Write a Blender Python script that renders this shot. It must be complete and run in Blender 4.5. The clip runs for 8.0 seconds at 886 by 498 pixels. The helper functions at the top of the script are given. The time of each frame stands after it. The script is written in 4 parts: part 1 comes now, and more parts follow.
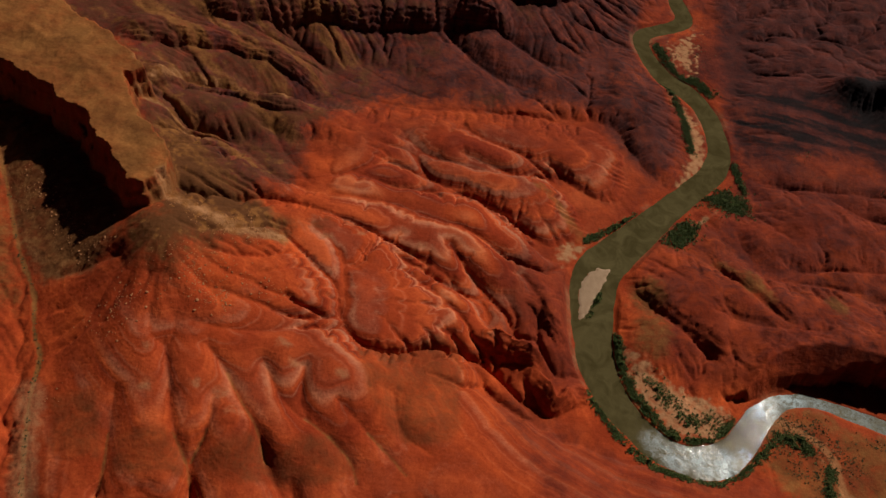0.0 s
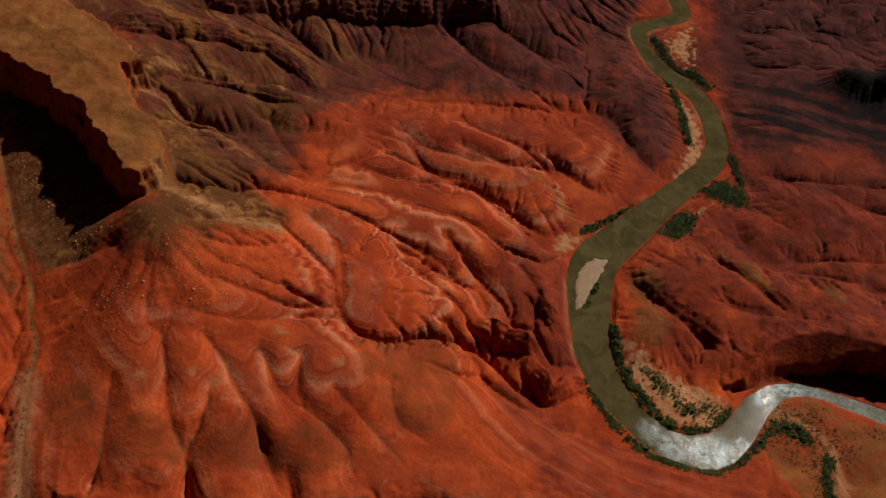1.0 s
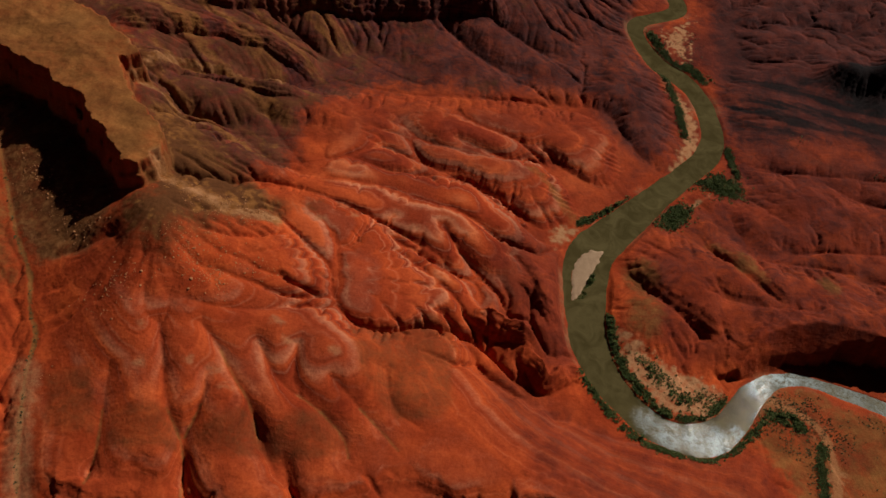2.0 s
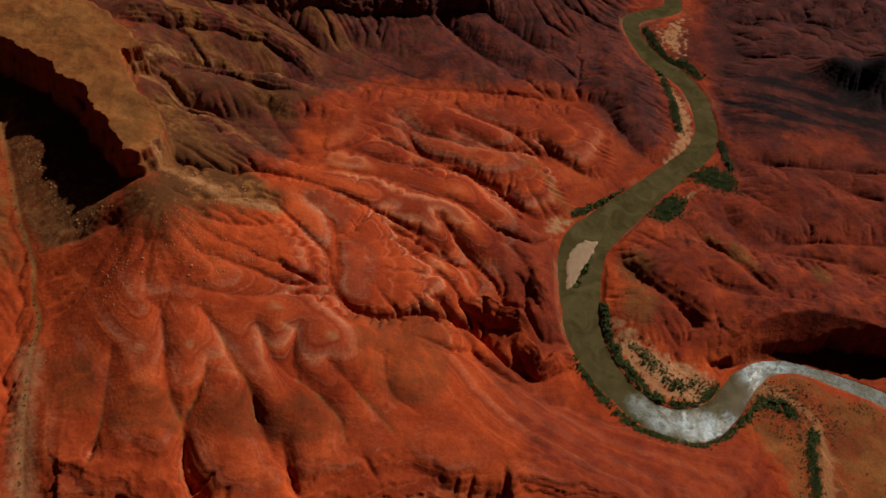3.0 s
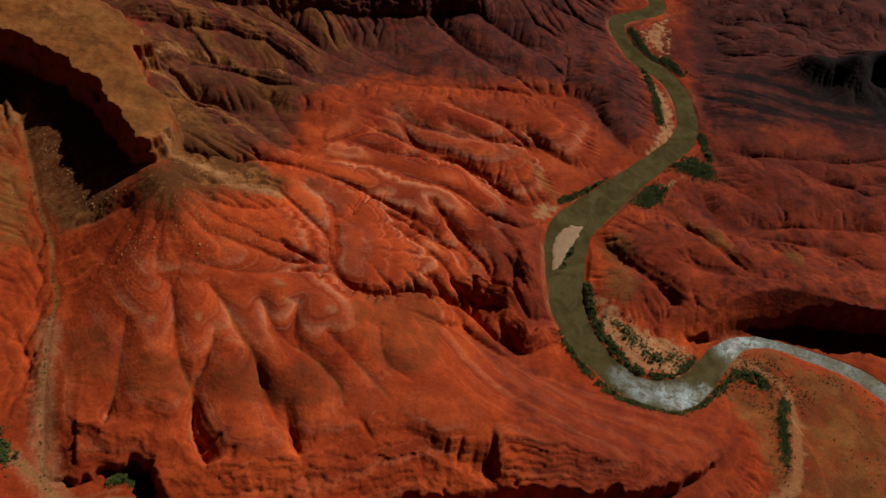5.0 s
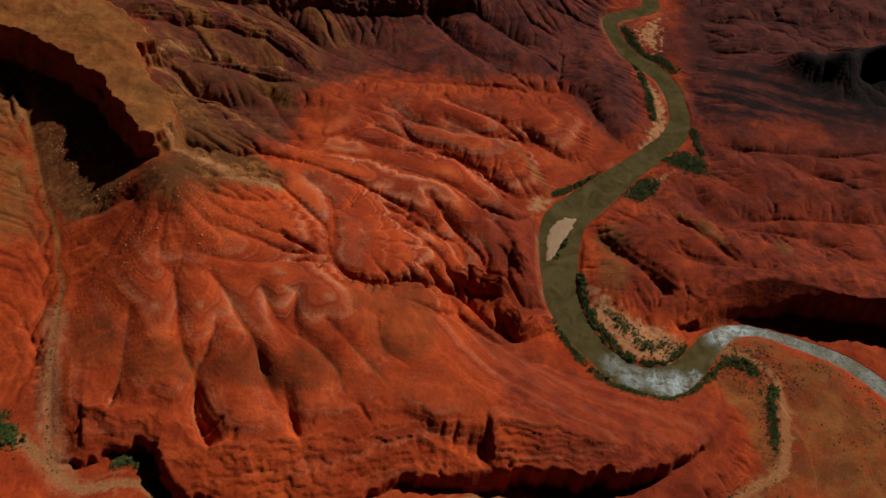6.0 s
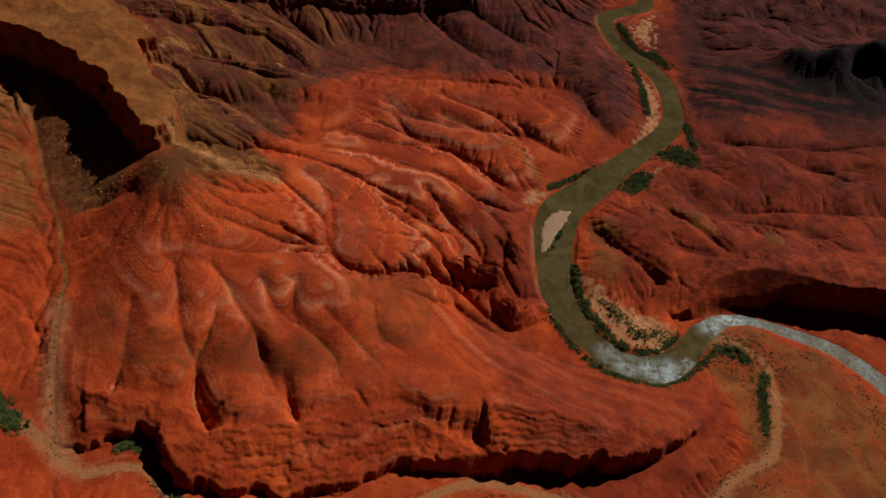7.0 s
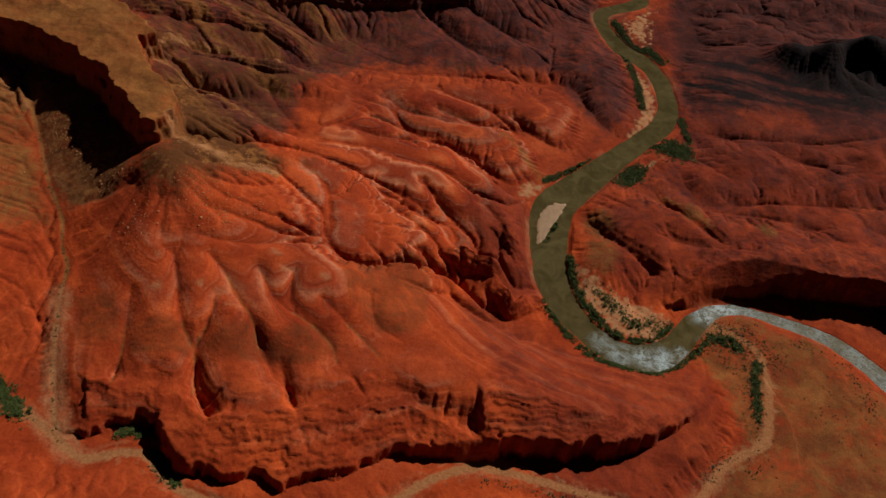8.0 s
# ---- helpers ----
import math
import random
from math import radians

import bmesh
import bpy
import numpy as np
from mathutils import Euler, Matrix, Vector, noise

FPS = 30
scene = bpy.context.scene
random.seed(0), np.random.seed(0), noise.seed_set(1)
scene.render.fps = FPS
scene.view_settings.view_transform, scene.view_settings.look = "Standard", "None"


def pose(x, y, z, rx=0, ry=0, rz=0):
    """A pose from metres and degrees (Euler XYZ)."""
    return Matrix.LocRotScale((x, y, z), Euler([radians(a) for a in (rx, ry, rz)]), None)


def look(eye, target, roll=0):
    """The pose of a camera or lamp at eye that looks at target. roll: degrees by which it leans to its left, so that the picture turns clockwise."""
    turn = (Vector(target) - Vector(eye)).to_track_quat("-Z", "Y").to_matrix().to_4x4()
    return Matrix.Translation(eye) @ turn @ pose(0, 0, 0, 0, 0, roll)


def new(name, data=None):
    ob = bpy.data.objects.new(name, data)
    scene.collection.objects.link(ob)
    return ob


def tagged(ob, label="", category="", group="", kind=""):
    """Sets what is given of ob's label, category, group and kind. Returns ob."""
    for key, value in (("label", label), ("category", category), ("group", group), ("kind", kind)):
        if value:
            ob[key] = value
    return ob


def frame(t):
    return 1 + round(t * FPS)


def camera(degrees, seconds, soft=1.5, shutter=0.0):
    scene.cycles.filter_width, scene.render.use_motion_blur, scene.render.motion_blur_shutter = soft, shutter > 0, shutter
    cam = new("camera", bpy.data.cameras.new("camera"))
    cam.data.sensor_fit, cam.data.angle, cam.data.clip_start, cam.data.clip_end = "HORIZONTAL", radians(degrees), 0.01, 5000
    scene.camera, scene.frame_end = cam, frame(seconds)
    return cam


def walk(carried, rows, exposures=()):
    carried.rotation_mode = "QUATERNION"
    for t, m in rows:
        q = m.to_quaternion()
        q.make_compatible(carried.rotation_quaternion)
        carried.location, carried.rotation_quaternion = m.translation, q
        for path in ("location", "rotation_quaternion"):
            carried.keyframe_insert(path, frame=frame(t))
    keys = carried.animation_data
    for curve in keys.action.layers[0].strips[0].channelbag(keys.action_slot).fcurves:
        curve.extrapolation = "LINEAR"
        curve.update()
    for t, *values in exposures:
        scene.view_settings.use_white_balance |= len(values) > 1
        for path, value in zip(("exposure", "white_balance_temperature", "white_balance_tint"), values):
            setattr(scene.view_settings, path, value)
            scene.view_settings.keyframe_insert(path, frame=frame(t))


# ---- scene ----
# camera: seconds, place in metres, then heading, pitch and lean to the right in degrees
cam = camera(50.0, 8.0)
EXPOSURE = -0.38
ROWS = [
    (0.0, 0.05, 0.02, 749.99, 0.001, -48.163, -11.965),
    (0.5, 4.36, -3.61, 746.27, 0.150, -48.124, -11.752),
    (1.0, 8.50, -7.98, 743.21, 0.289, -48.073, -11.552),
    (1.5, 12.62, -13.52, 740.77, 0.419, -48.000, -11.394),
    (3.0, 25.42, -40.80, 742.60, 0.800, -47.662, -11.038),
    (3.5, 29.48, -56.37, 749.33, 0.889, -47.482, -10.931),
    (4.0, 33.40, -72.80, 756.16, 0.968, -47.289, -10.819),
    (4.5, 37.61, -88.12, 761.71, 1.060, -47.100, -10.715),
    (6.0, 50.32, -129.26, 773.94, 1.329, -46.606, -10.283),
    (6.5, 54.80, -140.81, 775.92, 1.434, -46.455, -10.115),
    (7.0, 59.35, -151.13, 777.06, 1.556, -46.315, -9.931),
    (7.5, 64.46, -160.64, 777.16, 1.705, -46.184, -9.759),
    (8.0, 69.23, -169.67, 777.59, 1.838, -46.075, -9.564),
]


def flown(x, y, z, yaw, pitch, lean):
    a, p = radians(yaw), radians(pitch)
    ahead = Vector((-math.sin(a) * math.cos(p), math.cos(a) * math.cos(p), math.sin(p)))
    return look((x, y, z), Vector((x, y, z)) + 500 * ahead, -lean)


walk(cam, [(t, flown(*row)) for t, *row in ROWS], [(0.0, EXPOSURE), (8.0, EXPOSURE)])

# ---- light: a high sun ahead and to the right, a clear sky
SUN_UP, SUN_ASIDE = 43.0, 40.0
world = bpy.data.worlds.new("sky")
scene.world = world
world.use_nodes = True
sky = world.node_tree.nodes.new("ShaderNodeTexSky")
sky.sky_type, sky.sun_disc = "NISHITA", False
sky.altitude, sky.air_density, sky.dust_density, sky.ozone_density = 2500, 0.07, 0.0, 1.0
sky.sun_elevation, sky.sun_rotation = radians(SUN_UP), radians(SUN_ASIDE)
world.node_tree.links.new(sky.outputs[0], world.node_tree.nodes["Background"].inputs[0])
world.node_tree.nodes["Background"].inputs[1].default_value = 0.05
sun = new("sun", bpy.data.lights.new("sun", "SUN"))
sun.data.energy, sun.data.angle, sun.data.color = 5.0, radians(0.5), (1.0, 0.93, 0.82)
sun_at = Vector((math.sin(radians(SUN_ASIDE)) * math.cos(radians(SUN_UP)), math.cos(radians(SUN_ASIDE)) * math.cos(radians(SUN_UP)), math.sin(radians(SUN_UP))))
sun.matrix_world = look(sun_at * 900 + Vector((0, 600, 0)), (0, 600, 0))

# ---- materials
def material(name):
    m = bpy.data.materials.new(name)
    m.use_nodes = True
    t = m.node_tree
    return m, t, t.nodes["Principled BSDF"]


def node(t, kind, **sets):
    n = t.nodes.new(kind)
    for key, value in sets.items():
        if key in n.inputs:
            n.inputs[key].default_value = value
    return n


def noise_tex(t, scale, detail=6.0, rough=0.6, warp=0.0, source=None, stretch=None):
    n = node(t, "ShaderNodeTexNoise", Scale=scale, Detail=detail, Roughness=rough, Distortion=warp)
    if source is None:
        source = t.nodes.new("ShaderNodeTexCoord").outputs["Object"]
    if stretch:
        mp = t.nodes.new("ShaderNodeMapping")
        mp.inputs["Scale"].default_value = stretch
        t.links.new(source, mp.inputs[0])
        source = mp.outputs[0]
    t.links.new(source, n.inputs["Vector"])
    return n.outputs[0]


def maths(t, op, a, b=0.0, c=0.0):
    n = t.nodes.new("ShaderNodeMath")
    n.operation = op
    for i, v in enumerate((a, b, c)):
        if isinstance(v, (int, float)):
            n.inputs[i].default_value = v
        else:
            t.links.new(v, n.inputs[i])
    return n.outputs[0]


def mix(t, fac, a, b, how="MIX"):
    n = t.nodes.new("ShaderNodeMix")
    n.data_type, n.blend_type = "RGBA", how
    for i, v in ((0, fac), (6, a), (7, b)):
        if isinstance(v, (int, float)):
            n.inputs[i].default_value = v
        elif isinstance(v, tuple):
            n.inputs[i].default_value = (*v, 1.0)
        else:
            t.links.new(v, n.inputs[i])
    return n.outputs[2]


def ramp(t, value, stops, smooth="LINEAR"):
    n = t.nodes.new("ShaderNodeValToRGB")
    n.color_ramp.interpolation = smooth
    els = n.color_ramp.elements
    while len(els) < len(stops):
        els.new(0.5)
    for e, (at, col) in zip(els, stops):
        e.position = at
        e.color = (*col, 1.0) if isinstance(col, tuple) else (col, col, col, 1.0)
    t.links.new(value, n.inputs[0])
    return n.outputs[0]


def bump(t, bsdf, height, strength, distance):
    n = node(t, "ShaderNodeBump", Strength=strength, Distance=distance)
    t.links.new(height, n.inputs["Height"])
    t.links.new(n.outputs[0], bsdf.inputs["Normal"])


def rock_material():
    """Banded red shale; masks of the ground: sand, wash, olive scree, tan scree; violet shale with painted shade, dark
    lava with cloud shade, brown cover tinted for haze, paleness.
    """
    m, t, b = material("red_shale")
    geo = t.nodes.new("ShaderNodeNewGeometry")
    sep = t.nodes.new("ShaderNodeSeparateXYZ")
    t.links.new(geo.outputs["Position"], sep.inputs[0])
    masks = []
    for name in ("masks_a", "masks_b"):
        at = t.nodes.new("ShaderNodeAttribute")
        at.attribute_name = name
        s = t.nodes.new("ShaderNodeSeparateColor")
        t.links.new(at.outputs["Color"], s.inputs[0])
        masks += [s.outputs[0], s.outputs[1], s.outputs[2], at.outputs["Alpha"]]
    sand, wash, olive, tan, violet, dark, brown, pale = masks
    big = noise_tex(t, 0.006, 4)
    mid = noise_tex(t, 0.035, 7, 0.62, 0.6)
    fine = noise_tex(t, 0.4, 6, 0.65)
    # ragged borders where one cover gives way to another
    rag = maths(t, "ADD", maths(t, "MULTIPLY", maths(t, "SUBTRACT", noise_tex(t, 0.06, 8, 0.68, 0.8), 0.5), 6.5), maths(t, "MULTIPLY", maths(t, "SUBTRACT", fine, 0.5), 2.0))

    def ragged(mask):
        border = maths(t, "MULTIPLY", mask, maths(t, "SUBTRACT", 1.0, mask))
        n = t.nodes.new("ShaderNodeClamp")
        t.links.new(maths(t, "ADD", mask, maths(t, "MULTIPLY", border, rag)), n.inputs[0])
        return n.outputs[0]

    sand, olive, tan, violet, dark, brown, pale = [ragged(v) for v in (sand, olive, tan, violet, dark, brown, pale)]
    # beds: height, gently dipping and wavering
    level = maths(t, "ADD", sep.outputs[2], maths(t, "MULTIPLY", sep.outputs[0], -0.015))
    level = maths(t, "ADD", level, maths(t, "MULTIPLY", big, 5.0))
    level = maths(t, "ADD", level, maths(t, "MULTIPLY", noise_tex(t, 0.02, 2, 0.4), 1.6))
    beds = ramp(t, maths(t, "FRACT", maths(t, "DIVIDE", level, 23.0)), [
        (0.0, (0.28, 0.044, 0.0135)), (0.08, (0.20, 0.027, 0.0095)), (0.16, (0.24, 0.034, 0.011)), (0.20, (0.37, 0.075, 0.026)), (0.27, (0.34, 0.062, 0.020)),
        (0.33, (0.25, 0.036, 0.0115)), (0.44, (0.17, 0.022, 0.008)), (0.50, (0.30, 0.050, 0.015)), (0.58, (0.40, 0.095, 0.036)), (0.63, (0.26, 0.040, 0.013)),
        (0.74, (0.20, 0.028, 0.0095)), (0.82, (0.35, 0.064, 0.021)), (0.90, (0.27, 0.042, 0.013)), (1.0, (0.28, 0.044, 0.0135))])
    thin = ramp(t, maths(t, "FRACT", maths(t, "DIVIDE", level, 4.3)), [(0.0, 0.42), (0.3, 0.5), (0.45, 0.66), (0.55, 0.46), (0.7, 0.54), (1.0, 0.44)])
    plain = mix(t, ramp(t, mid, [(0.36, 0.0), (0.64, 1.0)]), (0.27, 0.043, 0.0115), (0.40, 0.071, 0.0185))
    beds = mix(t, maths(t, "ADD", 0.22, maths(t, "MULTIPLY", pale, 0.78)), plain, beds)
    col = mix(t, 1.0, mix(t, 0.75, beds, thin, "SOFT_LIGHT"), (1.03, 0.90, 0.84), "MULTIPLY")
    whitish = maths(t, "MULTIPLY", ramp(t, maths(t, "FRACT", maths(t, "DIVIDE", maths(t, "ADD", level, 3.0), 11.5)), [(0.0, 0.0), (0.12, 0.0), (0.16, 0.3), (0.20, 0.0), (0.32, 0.0), (0.43, 0.62), (0.55, 0.55), (0.68, 0.05), (0.74, 0.05), (0.78, 0.3), (0.83, 0.0), (1.0, 0.0)]), pale)
    lie = t.nodes.new("ShaderNodeSeparateXYZ")
    t.links.new(geo.outputs["True Normal"], lie.inputs[0])
    whitish = maths(t, "MULTIPLY", whitish, ramp(t, lie.outputs[2], [(0.972, 1.0), (0.996, 0.2)]))
    blotch = ramp(t, noise_tex(t, 0.016, 6, 0.6, 0.8), [(0.38, 0.0), (0.62, 1.0)])
    col = mix(t, maths(t, "MULTIPLY", blotch, 0.7), col, (0.62, 0.48, 0.50), "MULTIPLY")
    blush = ramp(t, noise_tex(t, 0.011, 5, 0.55, 0.5), [(0.45, 0.0), (0.60, 0.85)])
    col = mix(t, maths(t, "ADD", maths(t, "MULTIPLY", blush, 0.8), maths(t, "MULTIPLY", pale, 0.5)), col, (1.42, 1.52, 1.30), "MULTIPLY")
    col = mix(t, maths(t, "MULTIPLY", whitish, ramp(t, mid, [(0.34, 0.25), (0.55, 1.0)])), col, (0.52, 0.205, 0.112))
    col = mix(t, maths(t, "MULTIPLY", violet, 0.8), col, mix(t, ramp(t, mid, [(0.35, 0.0), (0.65, 1.0)]), (0.056, 0.0102, 0.0070), (0.140, 0.0230, 0.0135)))
    # brown rock whose blue cast puts distance haze and cliff shade into the colour
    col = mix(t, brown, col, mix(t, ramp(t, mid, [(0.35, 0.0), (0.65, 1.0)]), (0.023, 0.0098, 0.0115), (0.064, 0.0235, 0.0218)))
    strata = ramp(t, maths(t, "FRACT", maths(t, "DIVIDE", level, 14.5)), [(0.0, 0.5), (0.12, 0.62), (0.2, 0.34), (0.32, 0.3), (0.4, 0.56), (0.6, 0.5), (0.66, 0.36), (0.72, 0.54), (1.0, 0.5)])
    col = mix(t, maths(t, "MULTIPLY", brown, 0.9), col, strata, "SOFT_LIGHT")
    col = mix(t, olive, col, mix(t, mid, (0.066, 0.0245, 0.0088), (0.135, 0.0475, 0.0155)))
    col = mix(t, tan, col, mix(t, ramp(t, mid, [(0.35, 0.0), (0.65, 1.0)]), (0.135, 0.050, 0.014), (0.270, 0.108, 0.030)))
    # dark lava, blackened further to carry a cloud's shadow in its colour
    col = mix(t, dark, col, mix(t, mid, (0.0045, 0.0042, 0.0052), (0.0125, 0.0080, 0.0085)))
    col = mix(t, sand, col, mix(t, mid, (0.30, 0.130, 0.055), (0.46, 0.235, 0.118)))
    col = mix(t, wash, col, mix(t, fine, (0.24, 0.094, 0.034), (0.38, 0.168, 0.072)))
    # dust and wash marks drawn out down the slopes
    run = t.nodes.new("ShaderNodeAttribute")
    run.attribute_name = "runoff"
    col = mix(t, 0.5, col, ramp(t, run.outputs["Fac"], [(0.0, 0.30), (0.5, 0.5), (1.0, 0.70)]), "OVERLAY")
    grain = ramp(t, fine, [(0.3, 0.30), (0.7, 0.70)])
    col = mix(t, 0.5, col, grain, "SOFT_LIGHT")
    t.links.new(col, b.inputs["Base Color"])
    b.inputs["Roughness"].default_value = 0.95
    b.inputs["Specular IOR Level"].default_value = 0.1
    high = maths(t, "ADD", maths(t, "MULTIPLY", noise_tex(t, 0.22, 8, 0.65), 2.0), maths(t, "MULTIPLY", thin, 0.6))
    bump(t, b, high, 0.5, 1.0)
    return m


def water_material():
    """Silty olive river; foam where the attribute rapid is high."""
    m, t, b = material("river_water")
    at = t.nodes.new("ShaderNodeAttribute")
    at.attribute_name = "rapid"
    n = noise_tex(t, 0.045, 6, 0.6, 1.2)
    w = maths(t, "ADD", maths(t, "MULTIPLY", noise_tex(t, 0.09, 6, 0.65, 1.5), 0.55), maths(t, "MULTIPLY", noise_tex(t, 0.38, 9, 0.75, 0.8), 0.45))
    silt = mix(t, ramp(t, n, [(0.35, 0.0), (0.7, 1.0)]), (0.056, 0.043, 0.016), (0.102, 0.080, 0.034))
    foam = maths(t, "MULTIPLY", at.outputs["Fac"], ramp(t, w, [(0.41, 0.0), (0.58, 1.0)]))
    # foam; its bluish white also paints in the tint of the glint
    t.links.new(mix(t, foam, silt, (0.36, 0.44, 0.47)), b.inputs["Base Color"])
    chop = t.nodes.new("ShaderNodeAttribute")
    chop.attribute_name = "chop"
    t.links.new(maths(t, "ADD", maths(t, "MULTIPLY", chop.outputs["Fac"], 0.13), 0.06), b.inputs["Roughness"])
    b.inputs["IOR"].default_value = 1.33
    b.inputs["Specular IOR Level"].default_value = 0.24
    bump(t, b, noise_tex(t, 0.35, 6, 0.7), 0.22, 0.8)
    return m


def leaf_material(name, low, high):
    m, t, b = material(name)
    info = t.nodes.new("ShaderNodeObjectInfo")
    geo = t.nodes.new("ShaderNodeNewGeometry")
    f = maths(t, "ADD", maths(t, "MULTIPLY", info.outputs["Random"], 0.5), maths(t, "MULTIPLY", geo.outputs["Random Per Island"], 0.5))
    t.links.new(mix(t, f, low, high), b.inputs["Base Color"])
    b.inputs["Roughness"].default_value = 0.8
    return m


def gravel_material():
    m, t, b = material("river_gravel")
    col = mix(t, noise_tex(t, 0.12, 6, 0.6), (0.20, 0.115, 0.060), (0.42, 0.28, 0.175))
    t.links.new(mix(t, 0.4, col, ramp(t, noise_tex(t, 1.2, 5, 0.7), [(0.3, 0.3), (0.7, 0.7)]), "SOFT_LIGHT"), b.inputs["Base Color"])
    b.inputs["Roughness"].default_value = 0.95
    bump(t, b, noise_tex(t, 0.9, 6, 0.7), 0.4, 0.4)
    return m


SHALE = rock_material()
GRAVEL = gravel_material()
WATER = water_material()
LEAF = leaf_material("tamarisk_leaf", (0.048, 0.074, 0.010), (0.115, 0.142, 0.022))
SCRUB = leaf_material("desert_scrub_leaf", (0.055, 0.062, 0.016), (0.100, 0.098, 0.028))

# ---- the lie of the land, in metres
RIVER = [(240, 1400, 26, 2), (245, 1330, 26, 2),
    (249, 1268, 22, 2), (260, 1225, 30, 2), (272, 1186, 30, 2), (238, 1158, 26, 2), (206, 1138, 26, 2), (207, 1108, 26, 2), (219, 1079, 27, 2), (237, 1048, 33, 2),
    (266, 1029, 35, 2), (290, 1003, 32, 2), (304, 962, 30, 2), (310, 918, 32, 2), (301, 880, 35, 2), (275, 842, 32, 2), (242, 798, 36, 2),
    (214, 756, 43, 2), (188, 719, 48, 2), (165, 685, 55, 2)]
RIVER += [(162, 646, 52, 1.5), (164, 607, 45, 1), (169, 570, 42, 0), (183, 536, 38, -1), (204, 509, 33, -2), (232, 487, 34, -3.5), (260, 479, 37, -4.5),
    (290, 483, 40, -5.5), (313, 504, 34, -6), (329, 535, 32, -6.5), (350, 565, 24, -7), (382, 581, 17, -7.3), (421, 576, 18, -7.6), (475, 567, 22, -8),
    (515, 545, 25, -8.3), (550, 513, 28, -8.6), (600, 450, 34, -9), (660, 360, 36, -9.5), (760, 250, 36, -10), (900, 100, 36, -12)]
ISLAND = [(179, 690), (166, 689), (153, 671), (148, 647), (149, 632), (151, 612), (160, 630), (170, 656)]
MESA = [(-640, 690), (-533, 701), (-486, 705), (-463, 695), (-424, 682), (-405, 678), (-396, 661), (-363, 650), (-350, 630), (-338, 619), (-308, 594), (-293, 576), (-276, 572),
    (-267, 600), (-270, 618), (-293, 643), (-311, 657), (-329, 680), (-350, 714), (-331, 728), (-350, 742), (-380, 765), (-425, 790), (-520, 860), (-640, 930)]
DELTA = [(345, 544), (381, 567), (413, 560), (463, 551), (504, 527), (560, 470), (640, 330), (560, 250), (380, 270), (350, 330), (366, 377), (385, 395), (368, 453), (333, 490)]
CREEK = [(-520, 330, 20), (-430, 295, 17), (-355, 277, 15), (-308, 270, 15), (-276, 258, 15), (-241, 236, 14), (-220, 230, 14), (-196, 246, 14), (-173, 248, 14), (-150, 228, 13),
    (-127, 218, 13), (-102, 214, 12), (-57, 209, 11), (23, 232, 9), (51, 250, 8), (68, 274, 8), (111, 304, 7), (148, 306, 6)]
CREEK += [(202, 302, 4), (271, 297, 1), (304, 296, 0), (333, 320, -2), (345, 345, -3), (366, 375, -4), (402, 396, -5), (409, 435, -5), (412, 494, -5.5), (401, 526, -6), (373, 539, -6.2), (340, 548, -6.5)]
WASH = [(-470, 660, 60), (-420, 586, 50), (-379, 517, 43), (-349, 483, 40), (-335, 444, 35), (-319, 427, 34), (-314, 391, 30), (-297, 339, 24), (-280, 295, 19), (-260, 253, 15), (-241, 236, 14)]

LINES = []


def crest(name, points):
    LINES.append((name, points, 0))


def valley(name, points, depth=4.0):
    LINES.append((name, points, depth))


valley("side_canyon", [(-153, 605, 52), (-116, 579, 51), (-91, 561, 50), (-79, 519, 50), (-56, 502, 48), (-24, 501, 45), (5, 520, 40), (42, 529, 34), (74, 519, 24), (102, 497, 15), (134, 487, 8), (175, 505, 1)], 6)
valley("fan_gully_a", [(-217, 447, 62), (-200, 409, 56), (-183, 371, 53), (-164, 350, 51), (-155, 329, 44), (-150, 305, 36)], 5)
valley("fan_gully_b", [(-182, 455, 65), (-158, 434, 60), (-139, 411, 57), (-120, 392, 54), (-105, 366, 50)], 5)
valley("fan_gully_c", [(-130, 450, 60), (-105, 418, 58), (-84, 409, 56), (-56, 395, 54), (-36, 380, 51), (-29, 363, 46)], 5)
valley("fan_gully_d", [(-163, 411, 59), (-157, 380, 54), (-163, 353, 47)], 5)
valley("fan_gully_e", [(-60, 431, 58), (-30, 408, 53), (-8, 394, 48), (9, 379, 46)], 4)
valley("fan_gully_f", [(-243, 398, 48), (-235, 363, 44), (-227, 333, 37), (-225, 300, 27)], 3)
valley("north_fan_gully", [(-200, 472, 69), (-160, 473, 64), (-115, 491, 59), (-78, 512, 51)], 3)
valley("north_fan_gully_b", [(-192, 509, 75), (-151, 508, 65), (-118, 503, 60), (-82, 525, 51)], 3)
valley("east_tributary", [(277, 794, 5), (310, 772, 8), (333, 744, 10), (359, 721, 11), (404, 749, 13), (484, 759, 16), (600, 780, 22)], 4)
valley("far_tributary", [(332, 872, 4), (394, 873, 13), (467, 879, 20), (519, 883, 24), (594, 909, 32), (680, 930, 40)], 3)
valley("north_basin", [(-160, 870, 16), (-90, 864, 18), (-24, 878, 19), (111, 914, 15), (169, 906, 10), (226, 815, 4)], 3)
valley("middle_gully", [(-78, 760, 30), (6, 747, 29), (61, 716, 22), (103, 685, 13), (140, 690, 4)], 4)
valley("upper_gully", [(-253, 612, 77), (-209, 630, 62), (-171, 659, 49), (-111, 655, 41), (-49, 639, 38), (7, 618, 35), (59, 570, 30), (74, 519, 24)], 4)
valley("butte_gully", [(-325, 745, 70), (-284, 700, 64), (-228, 693, 55), (-146, 700, 41), (-78, 760, 31)], 3)
